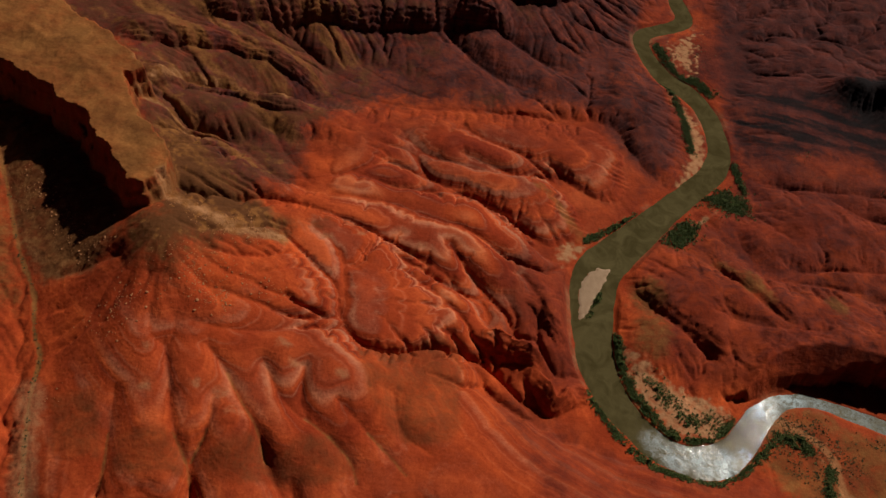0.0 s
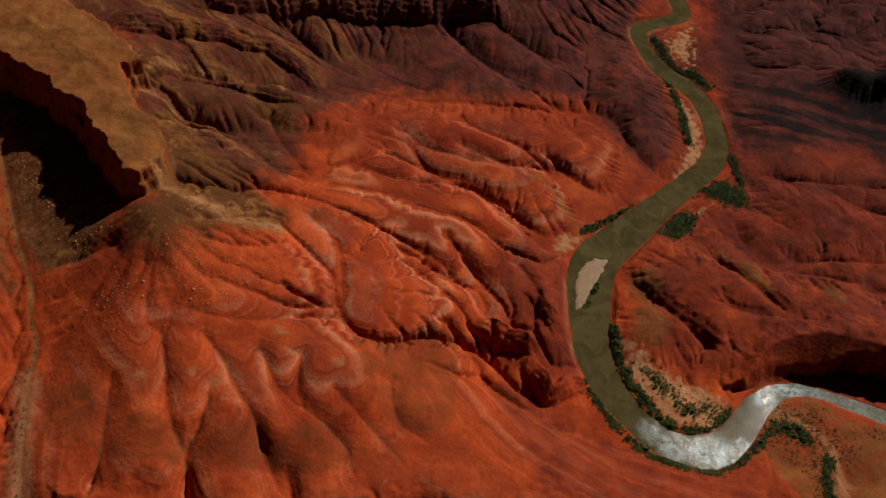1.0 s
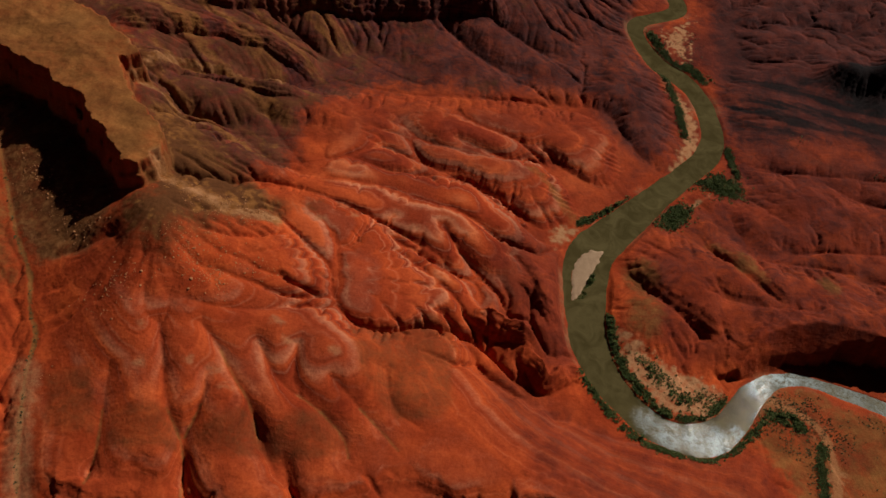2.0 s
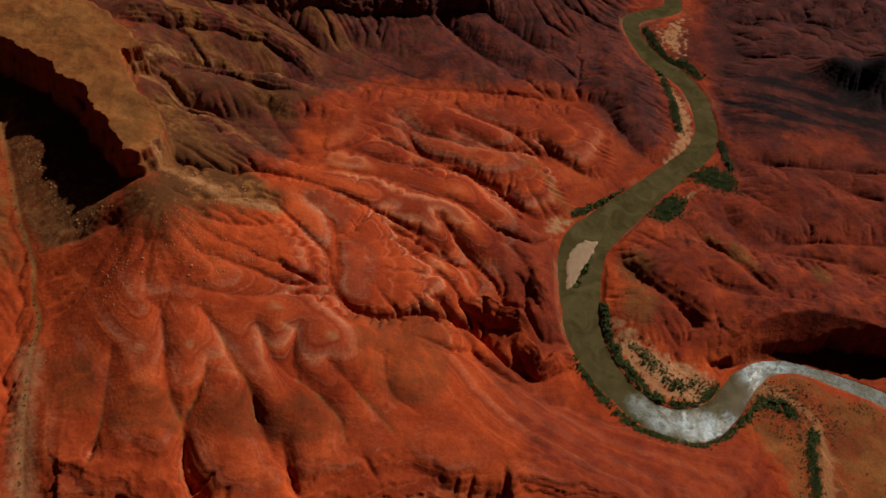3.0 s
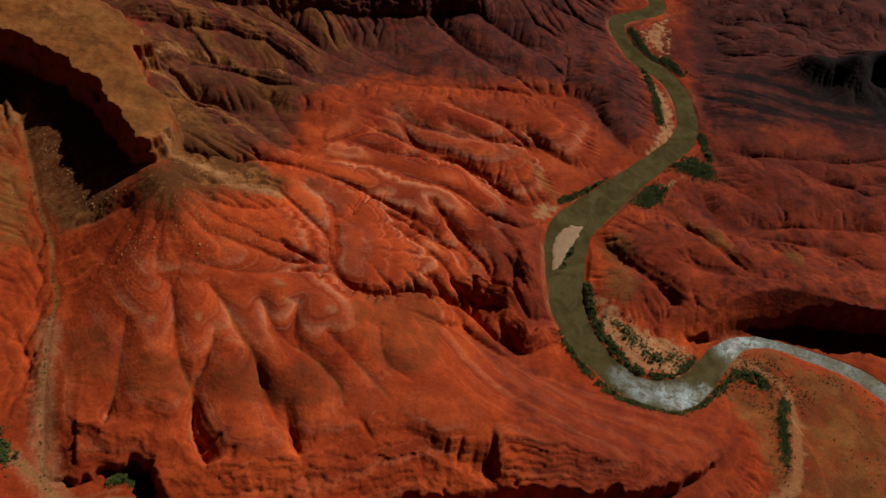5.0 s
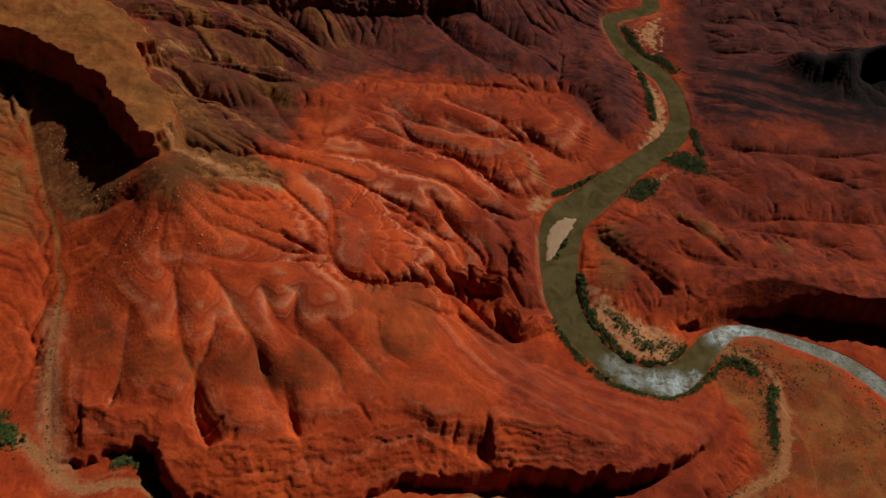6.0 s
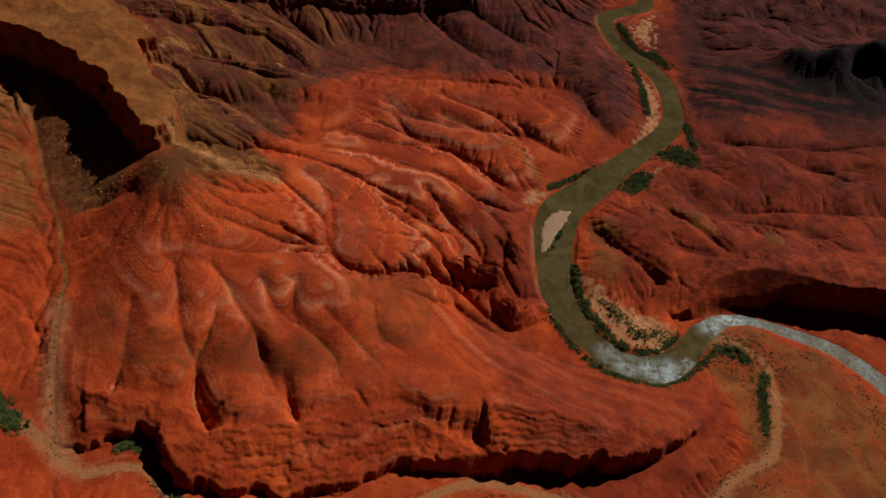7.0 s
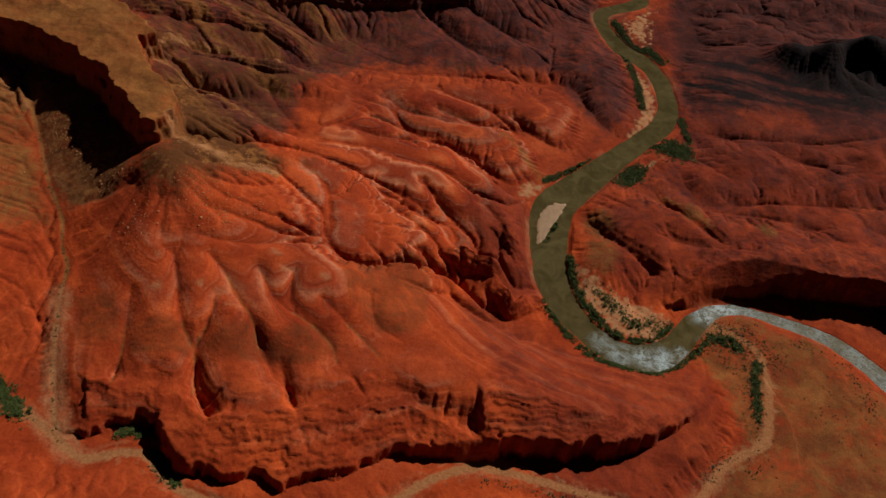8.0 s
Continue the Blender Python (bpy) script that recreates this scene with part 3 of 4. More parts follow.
for turn in range(18):
    if turn == 9:
        E = filled(E)
    order, to, far, area = drained(E)
    cut = (0.056 * np.sqrt(np.clip(area - 60.0, 0.0, 16000.0)) / far * loose * hard).ravel().tolist()
    z = E.ravel().tolist()
    for k in order:
        f = cut[k]
        z[k] = (z[k] + f * z[to[k]]) / (1 + f)
    E = np.array(z).reshape(E.shape)
    pad = np.pad(E, 1, mode="edge")
    E += (0.045 + 0.06 * smooth_bank) * loose * (pad[:-2, 1:-1] + pad[2:, 1:-1] + pad[1:-1, :-2] + pad[1:-1, 2:] - 4 * E)

Z = resample(E, ex, ey, xs, ys)
far_land = 70 + 60 * wobble(GX, GY, 700, 3, 4)
Z = Z * core + (1 - core) * (0.6 * np.clip(resample(coarse, cx, cy, xs, ys), -10, 160) + 0.4 * far_land)

river_d, (river_w, river_z) = to_line(GX, GY, river)
river_out = river_d - river_w / 2
creek_d, (creek_z,) = to_line(GX, GY, rounded(CREEK), 200)
wash_d, (wash_z,) = to_line(GX, GY, rounded(WASH), 200)
bend = wobble(GX, GY, 30, 5, 4)
mesa_d = inside(GX, GY, MESA) + 4.5 * bend + 3.2 * wobble(GX, GY, 13, 6, 4)
delta_d = inside(GX, GY, DELTA) + 6 * bend
quiet = np.clip(soft(0, 14, river_out) * soft(4, 22, creek_d) * soft(3, 16, wash_d) * (1 - 0.92 * soft(-10, 15, delta_d)) * (1 - soft(-4, 4, mesa_d)), 0, 1) * core


edge = wobble(GX, GY, 46, 8, 5)
buttress = wobble(GX, GY, 14, 9, 3)
cliff_faces = []
for foot, height, back in CLIFFS:
    d, share = side_of(GX, GY, foot)
    d = d + 7 * edge + 1.6 * buttress
    lower = 0.42 + 0.2 * bend
    upper = 0.45 * soft(4, 5.6, d + buttress) + 0.32 * soft(8, 9.6, d - buttress + bend) + 0.23 * soft(12, 14, d + 2 * buttress)
    Z += core * share * height * (lower * soft(0, 2.2, d) + (1 - lower) * upper) * (1 - soft(14, back, d))
    cliff_faces.append((d > -1.5) & (d < 13.5) & (share > 0.35))


# the escarpment over the creek: along its foot the height of foot and rim, the run from one to the other, and the share that is sheer
ESCARP = [(340, 425, 4, 8, 8, 0.6), (329, 411, 7, 15, 9, 0.6), (306, 382, 7, 22, 12, 0.75), (278, 364, 4, 29, 17, 0.8), (256, 350, 3, 33, 22, 0.8), (229, 340, 3, 39, 30, 0.74), (197, 331, 3, 44, 37, 0.7),
    (170, 326, 3, 47, 40, 0.67), (138, 321, 3, 48, 44, 0.66), (131, 312, 7, 36, 30, 0.7), (120, 310, 8, 25, 12, 0.85), (82, 307, 9, 31, 16, 0.75), (40, 298, 11, 40, 44, 0.4), (15, 272, 12, 40, 60, 0.25),
    (-22, 252, 13, 42, 58, 0.42), (-60, 244, 14, 44, 60, 0.3), (-85, 241, 15, 43, 50, 0.35), (-101, 233, 15, 42, 56, 0.35), (-133, 236, 15, 43, 54, 0.5), (-160, 252, 15, 41, 40, 0.7), (-172, 276, 16, 39, 24, 0.85),
    (-191, 279, 16, 37, 26, 0.65), (-210, 265, 17, 36, 38, 0.4), (-230, 252, 18, 34, 50, 0.3), (-262, 246, 19, 31, 55, 0.25)]
scarp_d, scarp_share = side_of(GX, GY, ESCARP)
_, along = to_line(GX, GY, ESCARP, 260)
for _ in range(14):
    pad = np.pad(along, ((0, 0), (1, 1), (1, 1)), mode="edge")
    along = (pad[:, :-2, 1:-1] + pad[:, 2:, 1:-1] + pad[:, 1:-1, :-2] + pad[:, 1:-1, 2:]) / 4
foot_z, rim_z, run, sheer = along
run = np.maximum(run, 6)
scarp_d = scarp_d + 8 * edge + 3.0 * buttress - 9 * (1 - soft(10, 60, GX)) * wobble(GX, GY, 40, 47, 3) - 7 * soft(0.15, 0.75, wobble(GX, GY, 34, 44, 3)) * soft(10, 20, run)
climb = np.clip((scarp_d - 3) / (run - 3), 0, 1)
tread = climb * 6 + 0.5 * bend + 0.5 * edge
climb = np.clip((np.floor(tread) + (0.65 - 0.5 * soft(20, 80, GX)) * (tread - np.floor(tread)) + (0.35 + 0.5 * soft(20, 80, GX)) * soft(0.68, 0.92, tread - np.floor(tread)) - 0.5 * bend - 0.5 * edge) / 6, 0, 1)
face_z = foot_z + (rim_z - foot_z) * (sheer * soft(0, 3, scarp_d) + (1 - sheer) * climb)
face_z = np.where(scarp_d > run, face_z + (Z - face_z) * soft(0, 28, scarp_d - run), face_z)
face_z = np.where(scarp_d < 0, Z + (np.minimum(Z, foot_z - 1.5 + 0.05 * np.maximum(-scarp_d, 0) + 0.5 * bend) - Z) * soft(-75, -35, scarp_d), face_z)
near_scarp = (scarp_d > -75) & (scarp_d < run + 28) & (foot_z > 0)
Z = np.where(near_scarp, Z + core * scarp_share * (face_z - Z), Z)
cliff_faces.insert(0, (scarp_d > -1.5) & (scarp_d < np.minimum(run, 34)) & (scarp_share > 0.35) & (foot_z > 0))


# the bluff over the right arm of the river: one tall face above a narrow shelf
bluff_d, bluff_share = side_of(GX, GY, [(760, 555), (640, 606), (560, 629), (508, 627), (463, 623), (422, 617), (374, 594), (334, 566), (306, 556), (275, 574)])
bluff_d = bluff_d + 8 * soft(360, 420, GX) + 7 * edge + 4 * buttress
bluff_share = bluff_share * soft(288, 350, GX)
top_z = np.maximum(Z, 37 + 3 * bend + 3 * edge - 0.16 * np.maximum(420 - GX, 0))
Z += core * bluff_share * (top_z - Z) * soft(0, 4, bluff_d) * (1 - soft(25, 75, bluff_d))
shelf_z = np.minimum(Z, -5 + 0.10 * np.maximum(-bluff_d, 0) + 1.5 * edge)
Z += core * bluff_share * (shelf_z - Z) * soft(-45, -20, bluff_d) * (1 - soft(-1, 0.5, bluff_d))


cliff_faces.append((bluff_d > -1.5) & (bluff_d < 5) & (bluff_share > 0.35))


# the thread of each gully, cut narrow into its floor
for name, points, depth in LINES:
    if depth:
        d, _ = to_line(GX, GY, rounded(points, 3), 40)
        Z -= quiet * (0.26 if name.startswith("fan") else 0.1 if name.startswith("spur") else 0.45) * depth * np.exp(-np.maximum(d + 2.5 * bend, 0) / 2.4)
for points, depth, wide in GULLIES:
    d, _ = to_line(GX, GY, rounded(points, 3), 40)
    Z -= quiet * 0.35 * min(depth, 4.0) * np.exp(-np.maximum(d + 3 * bend, 0) / 2.4)


def rills(Z, cell, amount, seed):
    gy, gx = np.gradient(Z, ys, xs)
    steep = np.hypot(gx, gy) + 1e-6
    dx, dy = -gy / steep, gx / steep
    rng = np.random.default_rng(seed)
    jx, jy = rng.random((128, 128)).astype(np.float32), rng.random((128, 128)).astype(np.float32)
    u, v = GX / cell, GY / cell
    i0, j0 = np.floor(u).astype(np.int32), np.floor(v).astype(np.int32)
    c, s = np.zeros(Z.shape, np.float32), np.zeros(Z.shape, np.float32)
    for a in (-1, 0, 1):
        for b in (-1, 0, 1):
            i, j = i0 + a, j0 + b
            px, py = u - i - jx[i & 127, j & 127], v - j - jy[i & 127, j & 127]
            w = np.exp(-2.2 * (px * px + py * py))
            ph = 2 * np.pi * 1.25 * (px * dx + py * dy)
            c += w * np.cos(ph)
            s += w * np.sin(ph)
    strength = np.clip(np.hypot(c, s) * 1.2, 0, 1)
    shape = np.abs(np.cos(np.arctan2(s, c) / 2)) - 0.64
    return Z + amount * cell * quiet * strength * shape * np.clip(steep / 0.22, 0, 1.6)


Z = rills(Z, 30, 0.012, 30)
Z += quiet * (0.45 * wobble(GX, GY, 22, 13, 4) + 0.10 * wobble(GX, GY, 6, 12, 3))

def runoff(Z, steps, seed):
    """Noise drawn out along the fall of the ground, about -1 to 1."""
    low = Z.copy()
    for _ in range(3):
        pad = np.pad(low, 1, mode="edge")
        low = (pad[:-2, 1:-1] + pad[2:, 1:-1] + pad[1:-1, :-2] + pad[1:-1, 2:] + 2 * low) / 6
    fy, fx = np.gradient(low)
    steep = np.hypot(fx, fy) + 1e-6
    fx, fy = fx / steep, fy / steep
    grains = np.random.default_rng(seed).normal(size=Z.shape).astype(np.float32)
    pad = np.pad(grains, 1, mode="edge")
    grains = grains + 0.8 * (pad[:-2, 1:-1] + pad[2:, 1:-1] + pad[1:-1, :-2] + pad[1:-1, 2:])
    jj, ii = np.meshgrid(np.arange(Z.shape[0], dtype=np.float32), np.arange(Z.shape[1], dtype=np.float32), indexing="ij")
    total = grains.copy()
    for sign in (-1, 1):
        pj, pi = jj.copy(), ii.copy()
        for _ in range(steps):
            j = np.clip(pj + 0.5, 0, Z.shape[0] - 1).astype(np.int32)
            i = np.clip(pi + 0.5, 0, Z.shape[1] - 1).astype(np.int32)
            pj += sign * fy[j, i]
            pi += sign * fx[j, i]
            total += grains[np.clip(pj + 0.5, 0, Z.shape[0] - 1).astype(np.int32), np.clip(pi + 0.5, 0, Z.shape[1] - 1).astype(np.int32)]
    return np.clip(total / (2.2 * total.std()), -1, 1)


marks = runoff(Z, 12, 61)
gy, gx = np.gradient(Z, ys, xs)
smooth_land = soft(-15, 20, inside(GX, GY, APRON))
marks = marks * soft(0.1, 0.6, np.hypot(gx, gy)) * (1 - 0.8 * smooth_land)
Z += quiet * 0.75 * marks

# harder beds stand out as ledges on steep ground
bed = Z + 2.5 * wobble(GX, GY, 120, 14, 3) - 0.02 * GX
gy, gx = np.gradient(Z, ys, xs)
slope = np.hypot(gx, gy)
ledge_land = soft(-15, 15, inside(GX, GY, [(-260, 330), (-260, 230), (-100, 200), (40, 240), (130, 290), (300, 340), (340, 420), (200, 400), (100, 385), (40, 340), (-60, 330), (-150, 335)]) + 10 * bend)
east_block = soft(-15, 15, inside(GX, GY, [(225, 585), (198, 690), (290, 745), (420, 725), (600, 705), (600, 640), (430, 640), (330, 600), (270, 578)]) + 10 * bend)
ledge_land = np.maximum(ledge_land, east_block)
ledgy = quiet * np.maximum(soft(0.55, 1.2, slope), ledge_land * soft(0.2, 0.5, slope)) * (1 - 0.6 * soft(840, 960, GY - 0.5 * GX))
ledgy *= 1 - 0.85 * soft(-20, 20, inside(GX, GY, [(60, 480), (160, 500), (230, 450), (345, 485), (338, 412), (200, 385), (90, 395)]))
for thick, share in ((4.6, 0.35), (1.9, 0.3)):
    part_of = bed / thick - np.floor(bed / thick)
    Z += ledgy * share * thick * (soft(0.25, 0.75, part_of) - part_of)

# the butte: a flat cap over cliffs
cap = 114 + 3.0 * wobble(GX, GY, 60, 15, 4) + 0.8 * wobble(GX, GY, 12, 17, 4) + 0.02 * (GX + 350) + 4 * soft(20, 60, mesa_d)
ledge = 0.5 + 0.22 * wobble(GX, GY, 25, 16, 3)
rise = ledge * soft(-8, -4.5, mesa_d) + (1 - ledge) * soft(-3.0 - 1.5 * bend, 0.3, mesa_d)
Z = Z + (np.maximum(cap, Z) - Z) * rise * core

# washes, delta and river bed
Z = np.where(creek_d < 40, Z + (np.maximum(creek_z + 0.03 * creek_d, np.minimum(Z, creek_z + 0.2 + 0.5 * np.maximum(creek_d - 6, 0))) - Z) * (1 - soft(5, 20, creek_d + 3 * bend)), Z)
Z = np.where(wash_d < 40, Z + (np.minimum(Z, wash_z + 0.4 * np.maximum(wash_d - 2, 0)) - Z) * (1 - soft(2, 18, wash_d + 3 * bend)), Z)
Z += (1 - quiet) * core * (1 - soft(-2, 2, mesa_d)) * (0.5 * wobble(GX, GY, 18, 21, 4))
shore = river_out + 1.8 * bend + 1.2
Z = np.where(river_d < 300, np.maximum(Z, river_z + 0.35 + np.minimum(0.12 * np.maximum(shore, 0), 3)), Z)
Z = np.minimum(Z, np.where(river_d < 120, river_z + 0.5 + 0.95 * np.maximum(shore - 1.0, 0) + 6 * soft(4, 14, shore), 1e6))
Z = np.where(shore < 1.5, river_z - 2.2 + 2.9 * soft(-5, 1.5, shore), Z)
island_d = inside(GX, GY, ISLAND) + 2.5 * bend + 2.0 * wobble(GX, GY, 9, 19, 3)
Z = np.where(island_d > -4, np.maximum(Z, river_z - 1.2 + 2.2 * soft(-4, 3, island_d)), Z)
Z = Z.astype(np.float32)


def read(grid, x, y):
    i = min(max(int(np.searchsorted(xs, x)), 1), len(xs) - 1)
    j = min(max(int(np.searchsorted(ys, y)), 1), len(ys) - 1)
    a, b = (x - xs[i - 1]) / (xs[i] - xs[i - 1]), (y - ys[j - 1]) / (ys[j] - ys[j - 1])
    return float((grid[j - 1, i - 1] * (1 - a) + grid[j - 1, i] * a) * (1 - b) + (grid[j, i - 1] * (1 - a) + grid[j, i] * a) * b)


def height_at(x, y):
    return read(Z, x, y)


# what covers the ground
patch = wobble(GX, GY, 55, 31, 5)
tiny = wobble(GX, GY, 8, 32, 4)
near_bank = 1 - soft(0, 9, shore - 2 + 5 * patch)
BEACHES = [
    [(193, 588), (214, 538), (247, 505), (296, 504), (309, 536), (304, 551), (265, 551), (225, 568)],
    [(239, 1036), (246, 1005), (268, 950), (270, 888), (255, 844), (275, 860), (290, 891), (288, 940), (268, 985)],
    [(222, 1117), (242, 1072), (265, 1049), (290, 1055), (302, 1129), (300, 1191), (268, 1175)],
    [(272, 775), (276, 790), (300, 812), (290, 790)],
    [(120, 700), (128, 680), (138, 690), (150, 712), (140, 718)],
]
sand = 0.0 * Z
for b in BEACHES:
    sand = np.maximum(sand, soft(-4, 7, inside(GX, GY, b) + 9 * tiny + 6 * patch - (20 - 10 * tiny if b[0][1] > 1050 else 0)) * (0.9 + 0.5 * tiny))
sand = np.maximum(sand, 0.8 * soft(-1, 1, island_d))
sand = np.maximum(sand, 0.35 * near_bank * soft(0.0, 0.5, patch))
lower_wash, _ = to_line(GX, GY, [row[:2] for row in WASH[6:]], 60)
sand = np.maximum(sand, 0.5 * (1 - soft(5, 16, lower_wash + 5 * patch + 4 * tiny)))
wash = (1 - soft(3.0, 5.5, creek_d + 3 * tiny)) * (0.95 - 0.15 * soft(150, 300, GX))
sand = np.maximum(sand, 0.45 * (1 - soft(6, 16, creek_d + 8 * patch + 4 * tiny)) * soft(-0.3, 0.4, patch + tiny))
on_delta = soft(-8, 12, delta_d + 10 * tiny + 8 * patch)
tan = np.maximum((0.5 * soft(-12, -8, mesa_d) + 0.5 * soft(-0.5, 1.5, mesa_d)) * (0.9 + 0.2 * patch), on_delta * np.clip(0.42 + 0.9 * patch, 0.1, 0.68))
east_scree = inside(GX, GY, [(-275, 590), (-290, 540), (-275, 512), (-235, 512), (-205, 550), (-150, 600), (-120, 640), (-200, 650), (-240, 690), (-300, 730), (-320, 690)])
west_scree = inside(GX, GY, [(-290, 560), (-300, 505), (-345, 490), (-390, 530), (-440, 610), (-560, 640), (-560, 700), (-460, 690), (-380, 650)])
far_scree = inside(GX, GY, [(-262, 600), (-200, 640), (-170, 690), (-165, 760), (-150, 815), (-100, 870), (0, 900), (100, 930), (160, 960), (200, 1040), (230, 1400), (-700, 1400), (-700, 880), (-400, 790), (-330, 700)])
west_bank = inside(GX, GY, [(-352, 470), (-385, 520), (-430, 600), (-500, 680), (-640, 680), (-640, 450), (-420, 450)])
tan = np.maximum(tan, soft(0.0, 0.5, tiny + 0.8 * patch) * soft(-5, 25, east_scree) * 0.9)
streak = wobble(0.6 * GX + 0.8 * GY - 0.5 * GX, 2.5 * (GY + 0.55 * GX), 70, 33, 4)
tan = np.maximum(tan, 0.6 * soft(0.0, 0.45, streak + 0.3 * tiny) * soft(0, 30, far_scree) * (1 - soft(-190, -110, GX)))
# west scree paled with sand colour to brighten ground the sun only grazes
sand = np.maximum(sand, 0.12 * soft(-8, 12, west_scree + 6 * tiny) * soft(-0.5, 0.5, tiny + patch))
tan = np.maximum(tan, 0.6 * soft(-5, 20, west_scree) * soft(-0.5, 0.3, tiny + patch))
west_cover = soft(-15, 25, west_bank + 10 * tiny)
tan = np.maximum(tan, 0.85 * west_cover * (0.35 + 0.65 * soft(-0.4, 0.5, patch + 0.5 * tiny)))
olive = np.maximum(soft(-15, 25, np.maximum(west_scree - 12, east_scree) + 14 * patch + 12 * tiny), 0.42 * soft(-25, 45, far_scree + 30 * patch + 15 * tiny) * soft(-0.2, 0.3, patch + 0.3 * tiny + 0.0025 * (-GX - 150)))
olive = np.maximum(olive, np.maximum(0.85 * soft(-4, 10, west_scree + 4 * tiny), 0.5 * west_cover))
# brown over the far walls, their haze and shade painted in
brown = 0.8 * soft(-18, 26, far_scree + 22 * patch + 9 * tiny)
# a darker bed in the east; beyond it, far haze painted as bluish brown
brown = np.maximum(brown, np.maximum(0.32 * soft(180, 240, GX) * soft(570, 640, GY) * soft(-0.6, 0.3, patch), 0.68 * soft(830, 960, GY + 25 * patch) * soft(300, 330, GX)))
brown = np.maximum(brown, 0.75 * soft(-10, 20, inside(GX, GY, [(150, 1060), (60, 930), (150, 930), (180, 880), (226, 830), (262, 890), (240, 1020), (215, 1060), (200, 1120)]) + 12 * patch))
SHADY_SHALE = [[(-59, 494), (-16, 509), (11, 535), (38, 535), (41, 493), (48, 441), (38, 418), (3, 404), (-20, 417), (-43, 447)],
    [(-158, 347), (-150, 371), (-131, 383), (-117, 388), (-99, 370), (-83, 394), (-59, 401), (-39, 384), (-26, 373), (-52, 353), (-80, 348), (-118, 340)],
    [(-228, 359), (-213, 369), (-190, 375), (-167, 351), (-164, 341), (-195, 332), (-220, 330)], [(-297, 390), (-258, 401), (-241, 363), (-235, 342), (-277, 343)]]
shady = 0.0 * Z
for b in SHADY_SHALE:
    shady = np.maximum(shady, soft(-3, 6, inside(GX, GY, b) + 4 * patch + 2 * tiny))
strip = soft(-25, 15, inside(GX, GY, [(95, 690), (70, 620), (85, 560), (130, 520), (160, 540), (140, 600), (140, 680)]) + 18 * patch)
violet = soft(-30, 60, np.where(GX > river[0][0] - 60, 1, -1) * river_out) * soft(500, 600, GY + 0.3 * (GX - 300) + 40 * patch) * soft(185, 225, GX)
violet = np.maximum(violet * (0.62 + 0.38 * soft(740, 950, GY)), 0.75 * strip)
# deep red south bank, with the shade of slopes turned from the sun painted in
violet = np.maximum(violet, 0.6 * soft(-15, 20, inside(GX, GY, [(60, 480), (100, 440), (150, 330), (250, 235), (420, 220), (640, 250), (640, 350), (480, 400), (390, 330), (350, 400), (345, 480), (250, 465), (150, 480), (100, 520)]) + 14 * patch + 8 * tiny))
# the lava hill: dark rock plus a painted cloud shadow
lava_d = inside(GX, GY, [(455, 1050), (490, 1005), (600, 975), (760, 970), (760, 1110), (600, 1110), (500, 1105)])
dark = soft(-15, 20, lava_d + 22 * patch + 12 * tiny) * 0.95
streaks = wobble(GX / 5 + 0.02 * GY, GY + 0.22 * GX, 15, 41, 5)
dark = np.maximum(dark, 0.9 * soft(-0.3, 0.35, streaks + 0.002 * (GX - 420)) * soft(-25, 20, inside(GX, GY, [(318, 940), (320, 1048), (461, 1055), (520, 1040), (620, 980), (560, 955), (472, 950), (400, 925)]) + 10 * patch))
pale = soft(-20, 40, inside(GX, GY, [(-260, 470), (-270, 400), (-60, 400), (40, 480), (100, 640), (180, 780), (190, 880), (-60, 850), (-190, 640), (-120, 520)]) + 30 * patch)
pale = pale * (1 - 0.2 * smooth_land)
pale = np.maximum(pale, 0.3 * soft(-20, 30, inside(GX, GY, [(-260, 470), (-300, 380), (-280, 250), (0, 280), (200, 340), (330, 400), (320, 460), (170, 470), (80, 500)]) + 25 * patch))
for hx, hy, hr in ((218, 655, 19), (224, 607, 20), (330, 700, 14), (420, 690, 12)):
    knob = 1 - soft(0.3 * hr, 1.3 * hr, np.hypot(GX - hx, 0.7 * (GY - hy)) + 6 * tiny)
    tan, olive = np.maximum(tan, 0.45 * knob), np.maximum(olive, 0.75 * knob)
tan = np.maximum(tan, 0.9 * (1 - soft(1.0, 3.0, wash_d + 2 * bend + 1.5 * tiny)))
olive = np.maximum(olive, 0.75 * (1 - soft(0.8, 2.4, wash_d + 2 * bend + 1.5 * tiny)))
for line, wide, much in (([(-264, 590), (-238, 586), (-196, 580), (-157, 596)], 13, 0.85), ([(-348, 742), (-318, 789), (-256, 807), (-206, 803)], 7, 0.75), ([(-337, 715), (-310, 726), (-262, 704)], 6, 0.75), ([(299, 727), (330, 701), (350, 680)], 8, 0.45), ([(92, 776), (120, 752), (150, 722)], 9, 0.5)):
    d, _ = to_line(GX, GY, line, 40)
    strew = 1 - soft(0.3 * wide, wide, d + 5 * tiny + 4 * bend)
    tan = np.maximum(tan, much * strew)
    sand = np.maximum(sand, 0.75 * much * strew * soft(-0.5, 0.5, tiny + 0.5 * bend) * (GX < 0))
for name, line, _ in LINES:
    if name.startswith("fan_gully"):
        d, _ = to_line(GX, GY, rounded([row[:2] for row in line[len(line) // 3:]]), 30)
        tan = np.maximum(tan, 0.65 * (1 - soft(0.4, 1.8, d + 0.8 * tiny)))
hump = soft(-6, 10, inside(GX, GY, [(-258, 751), (-241, 783), (-189, 792), (-157, 818), (-161, 789), (-194, 762), (-241, 738)]) + 6 * tiny)
olive = np.maximum(olive, np.maximum(0.8 * hump, 0.4 * shady))
pale = pale * (1 - 0.8 * shady)
bare = soft(-6, 12, inside(GX, GY, [(-198, 641), (-138, 699), (-109, 689), (-133, 627), (-167, 618)]) + 8 * tiny)
